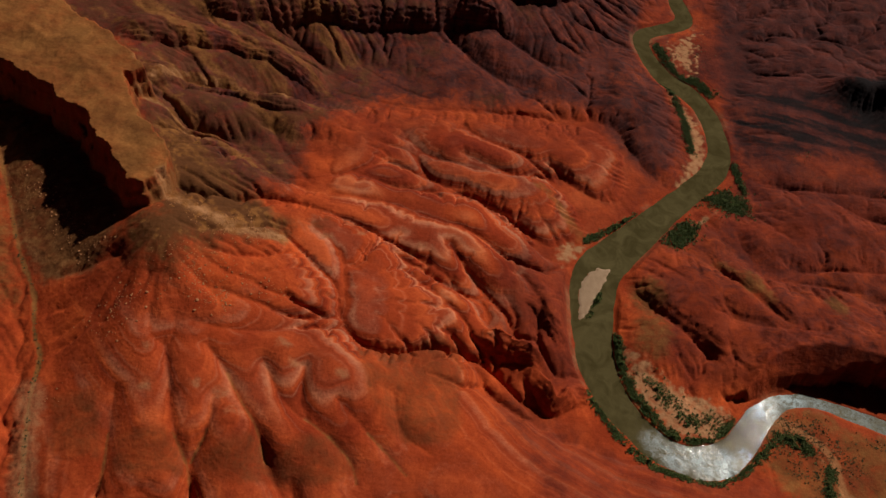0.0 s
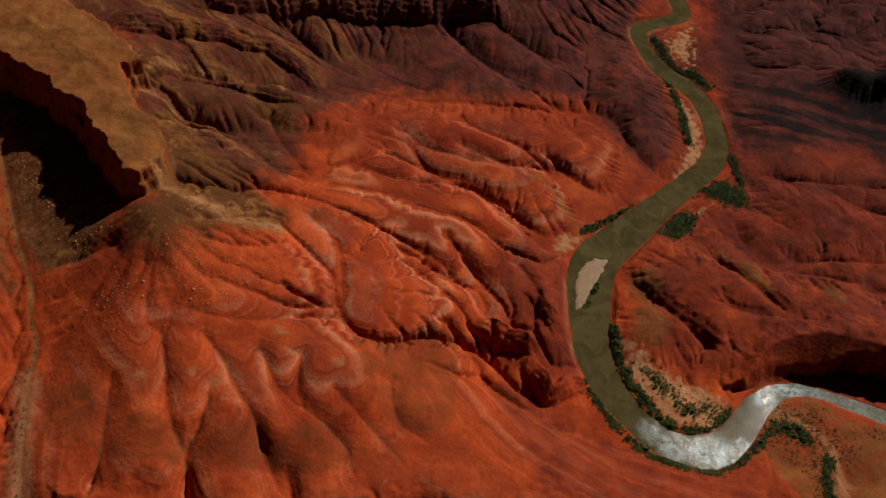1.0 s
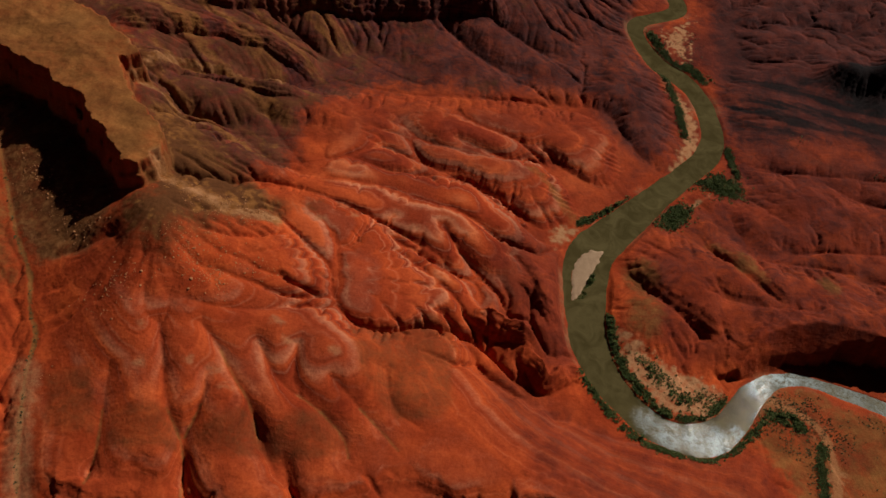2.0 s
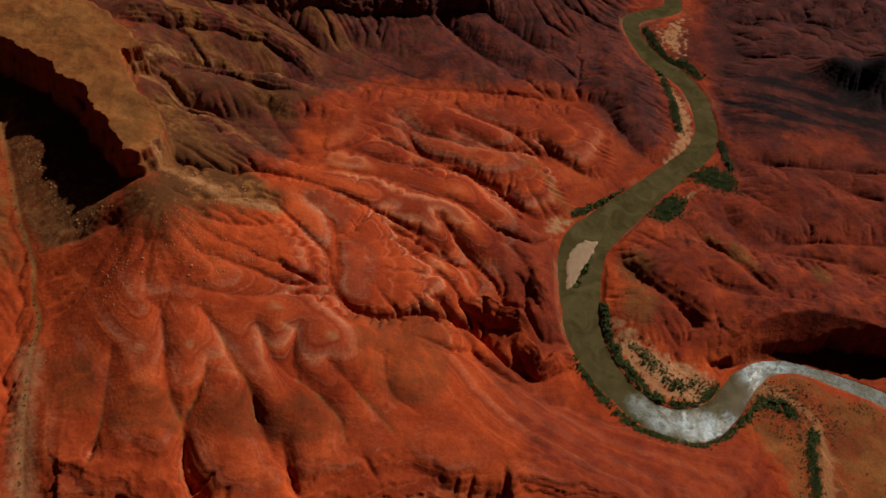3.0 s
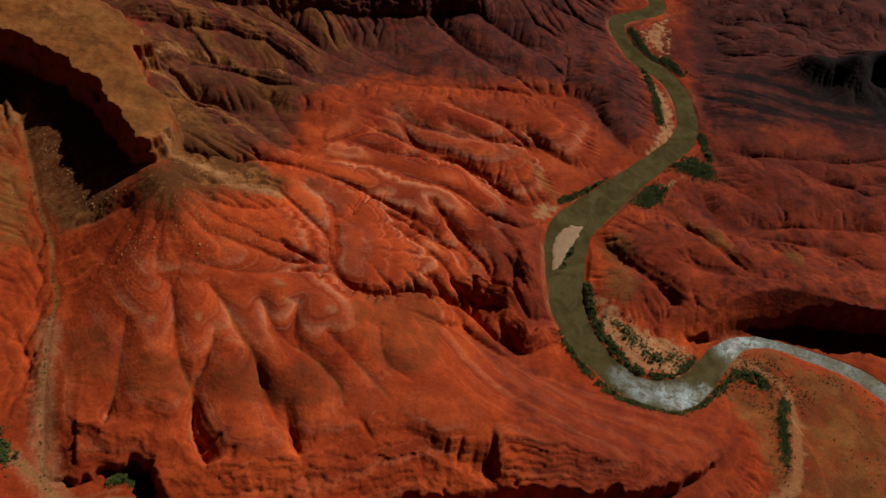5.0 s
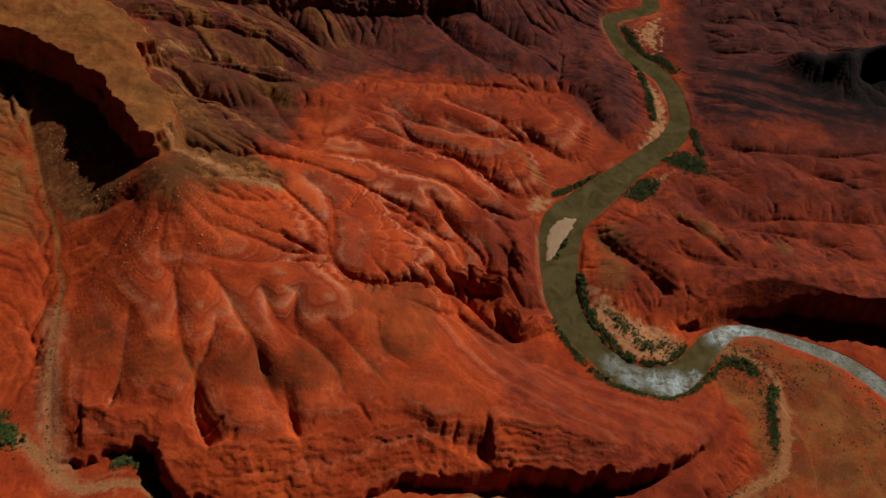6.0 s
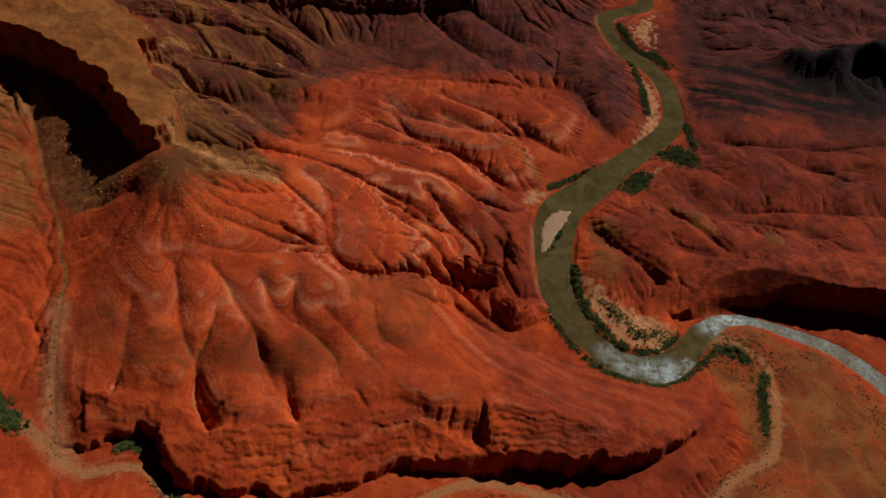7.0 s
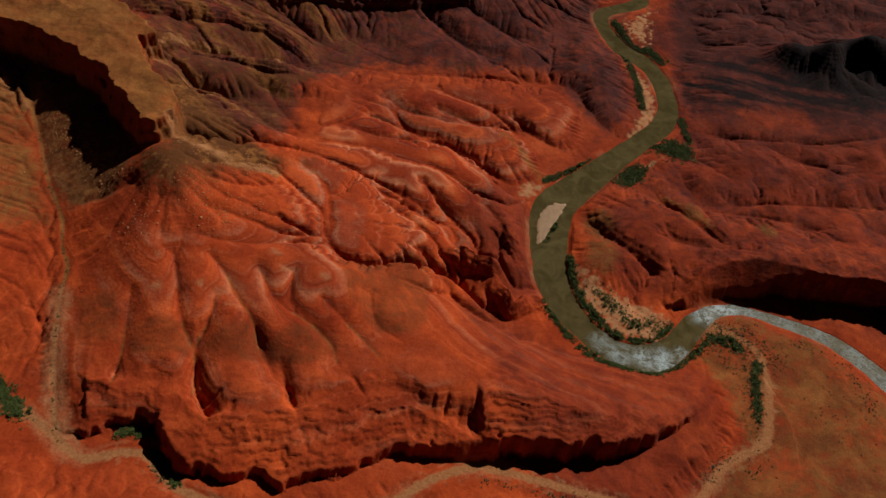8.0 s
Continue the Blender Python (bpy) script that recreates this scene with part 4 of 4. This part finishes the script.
olive, brown, tan, pale = olive * (1 - 0.9 * bare), brown * (1 - 0.9 * bare), tan * (1 - 0.9 * bare), pale * (1 - bare)
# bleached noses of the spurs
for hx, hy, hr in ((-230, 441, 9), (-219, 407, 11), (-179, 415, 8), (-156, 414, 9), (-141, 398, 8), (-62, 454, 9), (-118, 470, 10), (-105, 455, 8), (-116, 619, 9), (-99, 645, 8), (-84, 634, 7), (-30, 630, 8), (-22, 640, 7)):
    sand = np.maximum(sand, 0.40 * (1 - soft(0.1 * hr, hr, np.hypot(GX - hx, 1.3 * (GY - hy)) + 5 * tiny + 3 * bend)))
olive = np.maximum(olive, 0.42 * on_delta)
violet = np.maximum(violet, 0.32 * soft(670, 790, GY + 30 * patch + 12 * tiny) * soft(-200, -150, GX) * (1 - soft(190, 230, GX)))
rosy = soft(-15, 20, inside(GX, GY, [(393, 929), (487, 961), (506, 909), (414, 878)]) + 8 * patch + 6 * tiny)
brown, violet, pale = brown * (1 - 0.75 * rosy), violet * (1 - 0.3 * rosy), np.maximum(pale, 0.4 * rosy)
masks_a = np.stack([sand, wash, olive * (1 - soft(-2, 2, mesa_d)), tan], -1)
brown = np.maximum(brown, 0.1 * on_delta * soft(-0.4, 0.4, tiny - patch))
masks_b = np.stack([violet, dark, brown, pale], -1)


CLIFF_LABELS = ['long dark red sandstone cliff above the dry creek', 'broken red cliff in the side canyon by the river', 'broken red crag in the side canyon by the river', 'low red step below the banded ridge', 'dark banded cliff in the far canyon wall', 'dark banded cliff in the far canyon wall', 'dark banded cliff in the far canyon wall', 'dark banded cliff in the far canyon wall', 'tall shadowed red bluff above the river rapids']


def sheet(name, mat, keep):
    """A mesh of the ground's squares for which keep holds."""
    j, i = np.nonzero(keep)
    wide = len(xs)
    quads = np.stack([j * wide + i, j * wide + i + 1, (j + 1) * wide + i + 1, (j + 1) * wide + i], 1)
    used, local = np.unique(quads, return_inverse=True)
    me = bpy.data.meshes.new(name)
    me.vertices.add(len(used))
    co = np.stack([GX.ravel()[used], GY.ravel()[used], Z.ravel()[used]], 1)
    me.vertices.foreach_set("co", co.astype(np.float32).ravel())
    me.loops.add(local.size)
    me.loops.foreach_set("vertex_index", local.ravel().astype(np.int32))
    me.polygons.add(len(quads))
    me.polygons.foreach_set("loop_start", np.arange(0, local.size, 4, dtype=np.int32))
    me.polygons.foreach_set("loop_total", np.full(len(quads), 4, np.int32))
    me.polygons.foreach_set("use_smooth", np.ones(len(quads), bool))
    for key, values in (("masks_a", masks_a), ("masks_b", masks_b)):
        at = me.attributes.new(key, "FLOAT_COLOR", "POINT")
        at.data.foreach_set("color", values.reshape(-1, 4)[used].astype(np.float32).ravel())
    me.attributes.new("runoff", "FLOAT", "POINT").data.foreach_set("value", (0.5 + 0.5 * marks * (0.35 + 0.65 * quiet)).ravel()[used].astype(np.float32))
    me.materials.append(mat)
    me.update(calc_edges=True)
    return new(name, me)


mesa_q = mesa_d[:-1, :-1] * core[:-1, :-1]
is_cap = (mesa_q > 0.2) & (core[:-1, :-1] > 0.5)
is_cliff = (mesa_q > -9.5) & ~is_cap & (core[:-1, :-1] > 0.5) & (mesa_d[:-1, :-1] > -9.5)
is_bar = island_d[:-1, :-1] > -1.0
is_lava = (lava_d + 22 * patch + 12 * tiny)[:-1, :-1] > 2
taken = is_cap | is_cliff | is_bar | is_lava
for n, face in enumerate(cliff_faces):
    face = face[:-1, :-1] & ~taken & (core[:-1, :-1] > 0.5)
    taken = taken | face
    tagged(sheet("sandstone_cliff", SHALE, face), CLIFF_LABELS[n], "cliff", "cliffs that step across the badlands")
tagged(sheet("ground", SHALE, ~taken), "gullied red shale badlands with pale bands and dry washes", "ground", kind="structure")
tagged(sheet("gravel_bar", GRAVEL, is_bar), "pale gravel bar in the olive river", "gravel bar")
tagged(sheet("lava_hill", SHALE, is_lava), "lava hill, its dark colour deepened for cloud shadow, rising from violet shale", "hill")
butte = new("butte")
butte.location = (-330, 640, 80)
tagged(butte, "flat-topped butte with tan cap and shadowed cliffs above scree", "butte")
for nm, keep, lab in (("cap", is_cap, "smooth tan caprock"), ("cliff", is_cliff, "steep ledged sandstone cliff")):
    ob = sheet(nm, SHALE, keep)
    ob.parent = butte
    ob.matrix_parent_inverse = Matrix.Translation(butte.location).inverted()
    tagged(ob, lab)

# ---- the river's surface: a ribbon across the channel
flow = spaced(river, 2.5)
course = np.gradient(flow[:, :2], axis=0)
course /= np.hypot(*course.T)[:, None]
normal = np.stack([-course[:, 1], course[:, 0]], 1)
across = np.linspace(-1, 1, 25)
wx = flow[:, None, 0] + normal[:, None, 0] * across * (flow[:, None, 2] / 2 + 5)
wy = flow[:, None, 1] + normal[:, None, 1] * across * (flow[:, None, 2] / 2 + 5)
RAPIDS = [(232, 490, 16, 0.45), (252, 479, 20, 0.65), (278, 480, 18, 0.8), (300, 484, 20, 1.0), (318, 494, 12, 0.7), (342, 518, 9, 0.9), (356, 568, 12, 1.0), (345, 562, 18, 1.0), (372, 578, 22, 1.0), (400, 579, 24, 0.6), (440, 573, 26, 0.4), (475, 565, 26, 0.4), (520, 540, 26, 0.45), (550, 510, 26, 0.5)]
rapid = np.zeros(wx.shape)
stir = 8 * wobble(wx.astype(np.float32), wy.astype(np.float32), 16, 53, 4)
for rx, ry, rr, much in RAPIDS:
    rapid = np.maximum(rapid, much - much * soft(0.2 * rr, 1.25 * rr, np.hypot(wx - rx, wy - ry) + stir))
chop = np.maximum(0.3 * rapid, 4.2 * soft(335, 375, wx))
for rx, ry, rr in ((228, 494, 18), (252, 478, 26), (287, 481, 28), (308, 488, 16)):
    chop = np.maximum(chop, 1 - soft(0.3 * rr, rr, np.hypot(wx - rx, wy - ry) + 6 * wobble(wx.astype(np.float32), wy.astype(np.float32), 14, 52, 3)))
wz = flow[:, None, 3] + 0 * wx + 0.25 * rapid * wobble(wx.astype(np.float32), wy.astype(np.float32), 5, 51, 3)
rows_n, cols_n = wx.shape
me = bpy.data.meshes.new("river")
grid = np.arange(rows_n * cols_n).reshape(rows_n, cols_n)
faces = np.stack([grid[:-1, :-1], grid[:-1, 1:], grid[1:, 1:], grid[1:, :-1]], -1).reshape(-1, 4)
me.from_pydata(np.stack([wx, wy, wz], -1).reshape(-1, 3).tolist(), [], faces.tolist())
me.polygons.foreach_set("use_smooth", np.ones(len(faces), bool))
me.attributes.new("rapid", "FLOAT", "POINT").data.foreach_set("value", rapid.ravel().astype(np.float32))
me.attributes.new("chop", "FLOAT", "POINT").data.foreach_set("value", chop.ravel().astype(np.float32))
me.materials.append(WATER)
tagged(new("river", me), "silty olive-green river with white rapids at the bend", "river", kind="structure")

# ---- plants and stones
def mesh_of(name, verts, faces, mat):
    me = bpy.data.meshes.new(name)
    me.from_pydata(verts, [], faces)
    me.materials.append(mat)
    me.update()
    return me


def leaf_clump(rng, verts, faces, centre, size):
    """A tuft: three crossing, bent leaf blades."""
    for _ in range(3):
        a, tip = rng.uniform(0, 6.28), rng.uniform(0.3, 1.2)
        d = Vector((math.cos(a) * math.cos(tip), math.sin(a) * math.cos(tip), math.sin(tip))) * size
        w = Vector((-math.sin(a), math.cos(a), rng.uniform(-0.3, 0.3))) * size * 0.45
        k = len(verts)
        c = Vector(centre)
        verts += [tuple(c - w), tuple(c + w), tuple(c + d * 0.6 + w * 0.9), tuple(c + d), tuple(c + d * 0.6 - w * 0.9)]
        faces.append((k, k + 1, k + 2, k + 3, k + 4))


def crown_mesh(seed, radius, tall, tufts, mat):
    rng = random.Random(seed)
    lobes = [(rng.uniform(-0.6, 0.6) * radius, rng.uniform(-0.6, 0.6) * radius, rng.uniform(0.35, 0.75) * tall, rng.uniform(0.4, 0.65) * radius) for _ in range(5)]
    verts, faces = [], []
    for _ in range(tufts):
        x, y, z, r = rng.choice(lobes)
        v = Vector((rng.gauss(0, 1), rng.gauss(0, 1), rng.gauss(0, 1))).normalized() * r * rng.uniform(0.55, 1.05)
        leaf_clump(rng, verts, faces, (x + v.x, y + v.y, max(0.15, z + v.z * 0.8)), rng.uniform(0.5, 0.9))
    return mesh_of("crown", verts, faces, mat)


def stems_mesh(seed, radius, tall, mat):
    rng = random.Random(seed)
    verts, faces = [], []
    for _ in range(6):
        a, r = rng.uniform(0, 6.28), rng.uniform(0.3, 0.7) * radius
        top = Vector((math.cos(a) * r, math.sin(a) * r, tall * rng.uniform(0.55, 0.8)))
        for ring, (c, w) in enumerate(((Vector((0, 0, -0.3)) + top * 0.02, 0.16), (top * 0.5 + Vector((0, 0, tall * 0.1)), 0.10), (top, 0.04))):
            verts += [tuple(c + Vector((math.cos(q * 1.5708) * w, math.sin(q * 1.5708) * w, 0))) for q in range(4)]
            if ring:
                k = len(verts) - 8
                faces += [(k + q, k + (q + 1) % 4, k + 4 + (q + 1) % 4, k + 4 + q) for q in range(4)]
    return mesh_of("stems", verts, faces, mat)


def plain_material(name, low, high, scale):
    m, t, b = material(name)
    t.links.new(mix(t, noise_tex(t, scale), low, high), b.inputs["Base Color"])
    b.inputs["Roughness"].default_value = 0.9
    return m


BARK = plain_material("tamarisk_bark", (0.05, 0.025, 0.014), (0.10, 0.055, 0.03), 3.0)
STONE = plain_material("boulder_sandstone", (0.28, 0.105, 0.036), (0.50, 0.22, 0.085), 0.15)
rng = random.Random(7)

# thickets: line along which bushes stand, half width, how many
THICKETS = [
    ("inner bank thicket", [(187, 604), (192, 575), (208, 542), (236, 507), (268, 500), (298, 509), (307, 534)], 3.5, 54),
    ("inner flat thicket", [(222, 560), (240, 541), (262, 524), (284, 522), (296, 530)], 6, 9),
    ("delta thicket", [(350, 526), (366, 527), (384, 518)], 4.5, 12),
    ("delta creek thicket", [(402, 506), (397, 480), (397, 455), (398, 428)], 3.5, 14),
    ("outer bank thicket", [(164, 528), (198, 486), (231, 462), (257, 458), (288, 458), (314, 478), (349, 520)], 3.0, 40),
    ("cove thicket", [(292, 832), (306, 836), (322, 826), (330, 830)], 10, 46),
    ("spit thicket", [(247, 748), (262, 765), (270, 780)], 8, 30),
    ("far bank thicket", [(227, 1116), (236, 1095), (247, 1073), (269, 1046)], 4, 20),
    ("upper bar thicket", [(238, 1035), (250, 1005), (264, 960), (272, 905)], 3.5, 30),
    ("far corner thicket", [(272, 1056), (302, 1030)], 5, 16),
    ("left bank thicket", [(150, 722), (175, 745), (209, 780)], 2.5, 16),
    ("right bank thicket", [(326, 900), (330, 870), (336, 850)], 3, 12),
    ("creek thicket", [(-338, 290), (-318, 276), (-296, 262)], 6, 20),
    ("creek bend thicket", [(-204, 262), (-180, 268)], 3, 9),
    ("creek bank thicket", [(-168, 252), (-150, 234), (-138, 224)], 2.5, 10),
    ("bar edge thicket", [(160, 615), (172, 655)], 1.5, 8),
]
kinds = []
for seed, (radius, tall) in enumerate(((2.3, 3.0), (3.0, 3.8), (1.7, 2.2))):
    kinds.append((crown_mesh(seed + 1, radius, tall, 90, LEAF), stems_mesh(seed + 1, radius, tall, BARK)))
for group, line, half, many in THICKETS:
    path = spaced(line, 0.5)
    for _ in range(many):
        at = path[rng.randrange(len(path))]
        x, y = at[0] + rng.gauss(0, 0.6) * half, at[1] + rng.gauss(0, 0.6) * half
        if read(shore, x, y) < 1.5 and group != "bar edge thicket":
            continue
        crown, stems = kinds[rng.randrange(3)]
        bush = new("tamarisk_bush")
        bush.matrix_basis = pose(x, y, height_at(x, y), 0, 0, rng.uniform(0, 360)) @ Matrix.Scale(rng.uniform(0.45, 1.15), 4)
        tagged(bush, "dense dark green tamarisk bush on the river bank", "bush", group)
        for nm, me in (("crown", crown), ("stems", stems)):
            ob = new(nm, me)
            ob.parent = bush

# the undergrowth between them
verts, faces = [], []
for group, line, half, many in THICKETS:
    path = spaced(line, 0.5)
    for _ in range(many * 48):
        at = path[rng.randrange(len(path))]
        x, y = at[0] + rng.gauss(0, 0.85) * half, at[1] + rng.gauss(0, 0.85) * half
        if noise.noise((x / 11, y / 11, 3.0)) < rng.uniform(-0.5, 0.25):
            continue
        if read(shore, x, y) < 0.8 and group != "bar edge thicket":
            continue
        z = height_at(x, y)
        for _ in range(6):
            leaf_clump(rng, verts, faces, (x + rng.gauss(0, 0.7), y + rng.gauss(0, 0.7), z + rng.uniform(0, 1.1)), rng.uniform(0.6, 1.0))
tagged(new("riverside_thicket", mesh_of("riverside_thicket", verts, faces, LEAF)), "dark green willow undergrowth along the river banks", "thicket", kind="stuff")

# low scrub, too much to count: where it grows, how many
SCRUB_AT = [([(384, 521), (391, 458), (391, 405)], 7, 300), ([(360, 545), (395, 530), (427, 512)], 15, 420), ([(497, 531), (512, 500), (524, 462)], 6, 120), ([(470, 540), (440, 545)], 8, 40),
    ([(400, 556), (350, 530), (370, 490)], 12, 300), ([(-335, 288), (-315, 278), (-292, 262)], 9, 110), ([(-204, 262), (-182, 266)], 4, 60), ([(-168, 250), (-141, 226)], 4, 70), ([(-165, 240), (-148, 222)], 3, 50),
    ([(124, 292), (202, 292), (250, 290)], 4, 110), ([(325, 330), (342, 355), (365, 380)], 7, 90), ([(235, 545), (260, 532), (290, 530)], 9, 90), ([(250, 1120), (270, 1080), (290, 1100), (285, 1150)], 12, 120),
    ([(440, 480), (480, 440), (520, 420)], 40, 70), ([(404, 930), (415, 932)], 5, 30), ([(500, 885), (540, 890)], 5, 40), ([(380, 360), (400, 380)], 10, 50), ([(300, 795), (305, 815)], 6, 30), ([row[:2] for row in WASH[1:]], 1.6, 110)]
verts, faces = [], []
for line, half, many in SCRUB_AT:
    path = spaced(line, 0.5)
    for _ in range(int(many * 1.6)):
        at = path[rng.randrange(len(path))]
        x, y = at[0] + rng.gauss(0, 0.7) * half, at[1] + rng.gauss(0, 0.7) * half
        if read(shore, x, y) < 0.8 or noise.noise((x / 9, y / 9, 7.0)) < rng.uniform(-0.5, 0.3):
            continue
        z, r = height_at(x, y), rng.uniform(0.25, 0.9)
        for _ in range(7):
            leaf_clump(rng, verts, faces, (x + rng.gauss(0, 0.5) * r, y + rng.gauss(0, 0.5) * r, z + rng.uniform(0.0, 0.5) * r), 0.75 * r)
tagged(new("desert_scrub", mesh_of("desert_scrub", verts, faces, SCRUB)), "low grey-green desert scrub on sandy flats", "scrub", kind="stuff")


def boulder_mesh(seed):
    r = random.Random(seed)
    bm = bmesh.new()
    bmesh.ops.create_icosphere(bm, subdivisions=1, radius=1.0)
    for v in bm.verts:
        v.co *= r.uniform(0.72, 1.15)
        v.co.z *= 0.75
    for _ in range(3):
        n = Vector((r.gauss(0, 1), r.gauss(0, 1), r.gauss(0, 1))).normalized()
        for v in bm.verts:
            over = v.co.dot(n) - 0.62
            if over > 0:
                v.co -= n * over
    me = bpy.data.meshes.new("boulder")
    bm.to_mesh(me)
    bm.free()
    me.materials.append(STONE)
    return me


rocks = [boulder_mesh(s) for s in range(6)]
# where stones have fallen: line, half width, how many
SCREE = [([(-300, 520), (-345, 560), (-400, 590)], 16, 110), ([(-215, 515), (-190, 500), (-170, 490)], 14, 70), ([(-235, 560), (-200, 580), (-165, 600)], 14, 60), ([(-270, 480), (-240, 490)], 14, 25),
    ([(-420, 480), (-450, 540)], 18, 30), ([(-300, 380), (-285, 400)], 8, 8)]
for line, half, many in SCREE:
    path = spaced(line, 0.5)
    for _ in range(many):
        at = path[rng.randrange(len(path))]
        x, y = at[0] + rng.gauss(0, 0.7) * half, at[1] + rng.gauss(0, 0.7) * half
        size = min(1.6, 0.3 + rng.expovariate(3.2))
        ob = new("boulder", rocks[rng.randrange(6)])
        ob.matrix_basis = pose(x, y, height_at(x, y) + 0.25 * size, rng.uniform(-20, 20), rng.uniform(-20, 20), rng.uniform(0, 360)) @ Matrix.Diagonal((size, size * rng.uniform(0.7, 1.2), size * rng.uniform(0.6, 1.0), 1))
        tagged(ob, "angular tan sandstone boulder lying on the scree", "boulder", "boulders below the butte")

# small stones strewn down the talus, too many to count: line, half width, how many
STREWN = [([(-262, 585), (-225, 580), (-190, 578), (-158, 592)], 11, 520), ([(-232, 528), (-205, 505), (-176, 492)], 12, 420), ([(-250, 505), (-262, 478), (-280, 450)], 16, 220), ([(-205, 540), (-165, 525), (-130, 520)], 10, 200), ([(-310, 520), (-350, 560), (-410, 610)], 14, 480)]
verts, faces = [], []
for line, half, many in STREWN:
    path = spaced(line, 0.5)
    for _ in range(many):
        at = path[rng.randrange(len(path))]
        x, y = at[0] + rng.gauss(0, 0.7) * half, at[1] + rng.gauss(0, 0.7) * half
        if noise.noise((x / 14, y / 14, 5.0)) < rng.uniform(-0.4, 0.3):
            continue
        r, k = min(1.1, 0.28 + rng.expovariate(4.0)), len(verts)
        turn, base = rng.uniform(0, 6.28), height_at(x, y) + 0.15 * r
        for q in range(5):
            a, w = turn + q * 1.2566, r * rng.uniform(0.75, 1.15)
            verts.append((x + math.cos(a) * w, y + math.sin(a) * w, base + r * rng.uniform(-0.3, 0.1)))
        a = rng.uniform(0, 6.28)
        verts += [(x + 0.35 * r * math.cos(a), y + 0.35 * r * math.sin(a), base + r * rng.uniform(0.5, 0.8)), (x - 0.4 * r * math.cos(a), y - 0.4 * r * math.sin(a), base + r * rng.uniform(0.45, 0.75))]
        order = sorted(range(5), key=lambda q: (turn + q * 1.2566 - a) % 6.2832)
        faces += [tuple(k + q for q in (order[0], order[1], 5)), tuple(k + q for q in (order[1], order[2], 6, 5)), tuple(k + q for q in (order[2], order[3], 6)), tuple(k + q for q in (order[3], order[4], 5, 6)), tuple(k + q for q in (order[4], order[0], 5))]
tagged(new("scree_stones", mesh_of("scree_stones", verts, faces, STONE)), "small orange-tan stones strewn down the talus below the butte", "stones", kind="stuff")
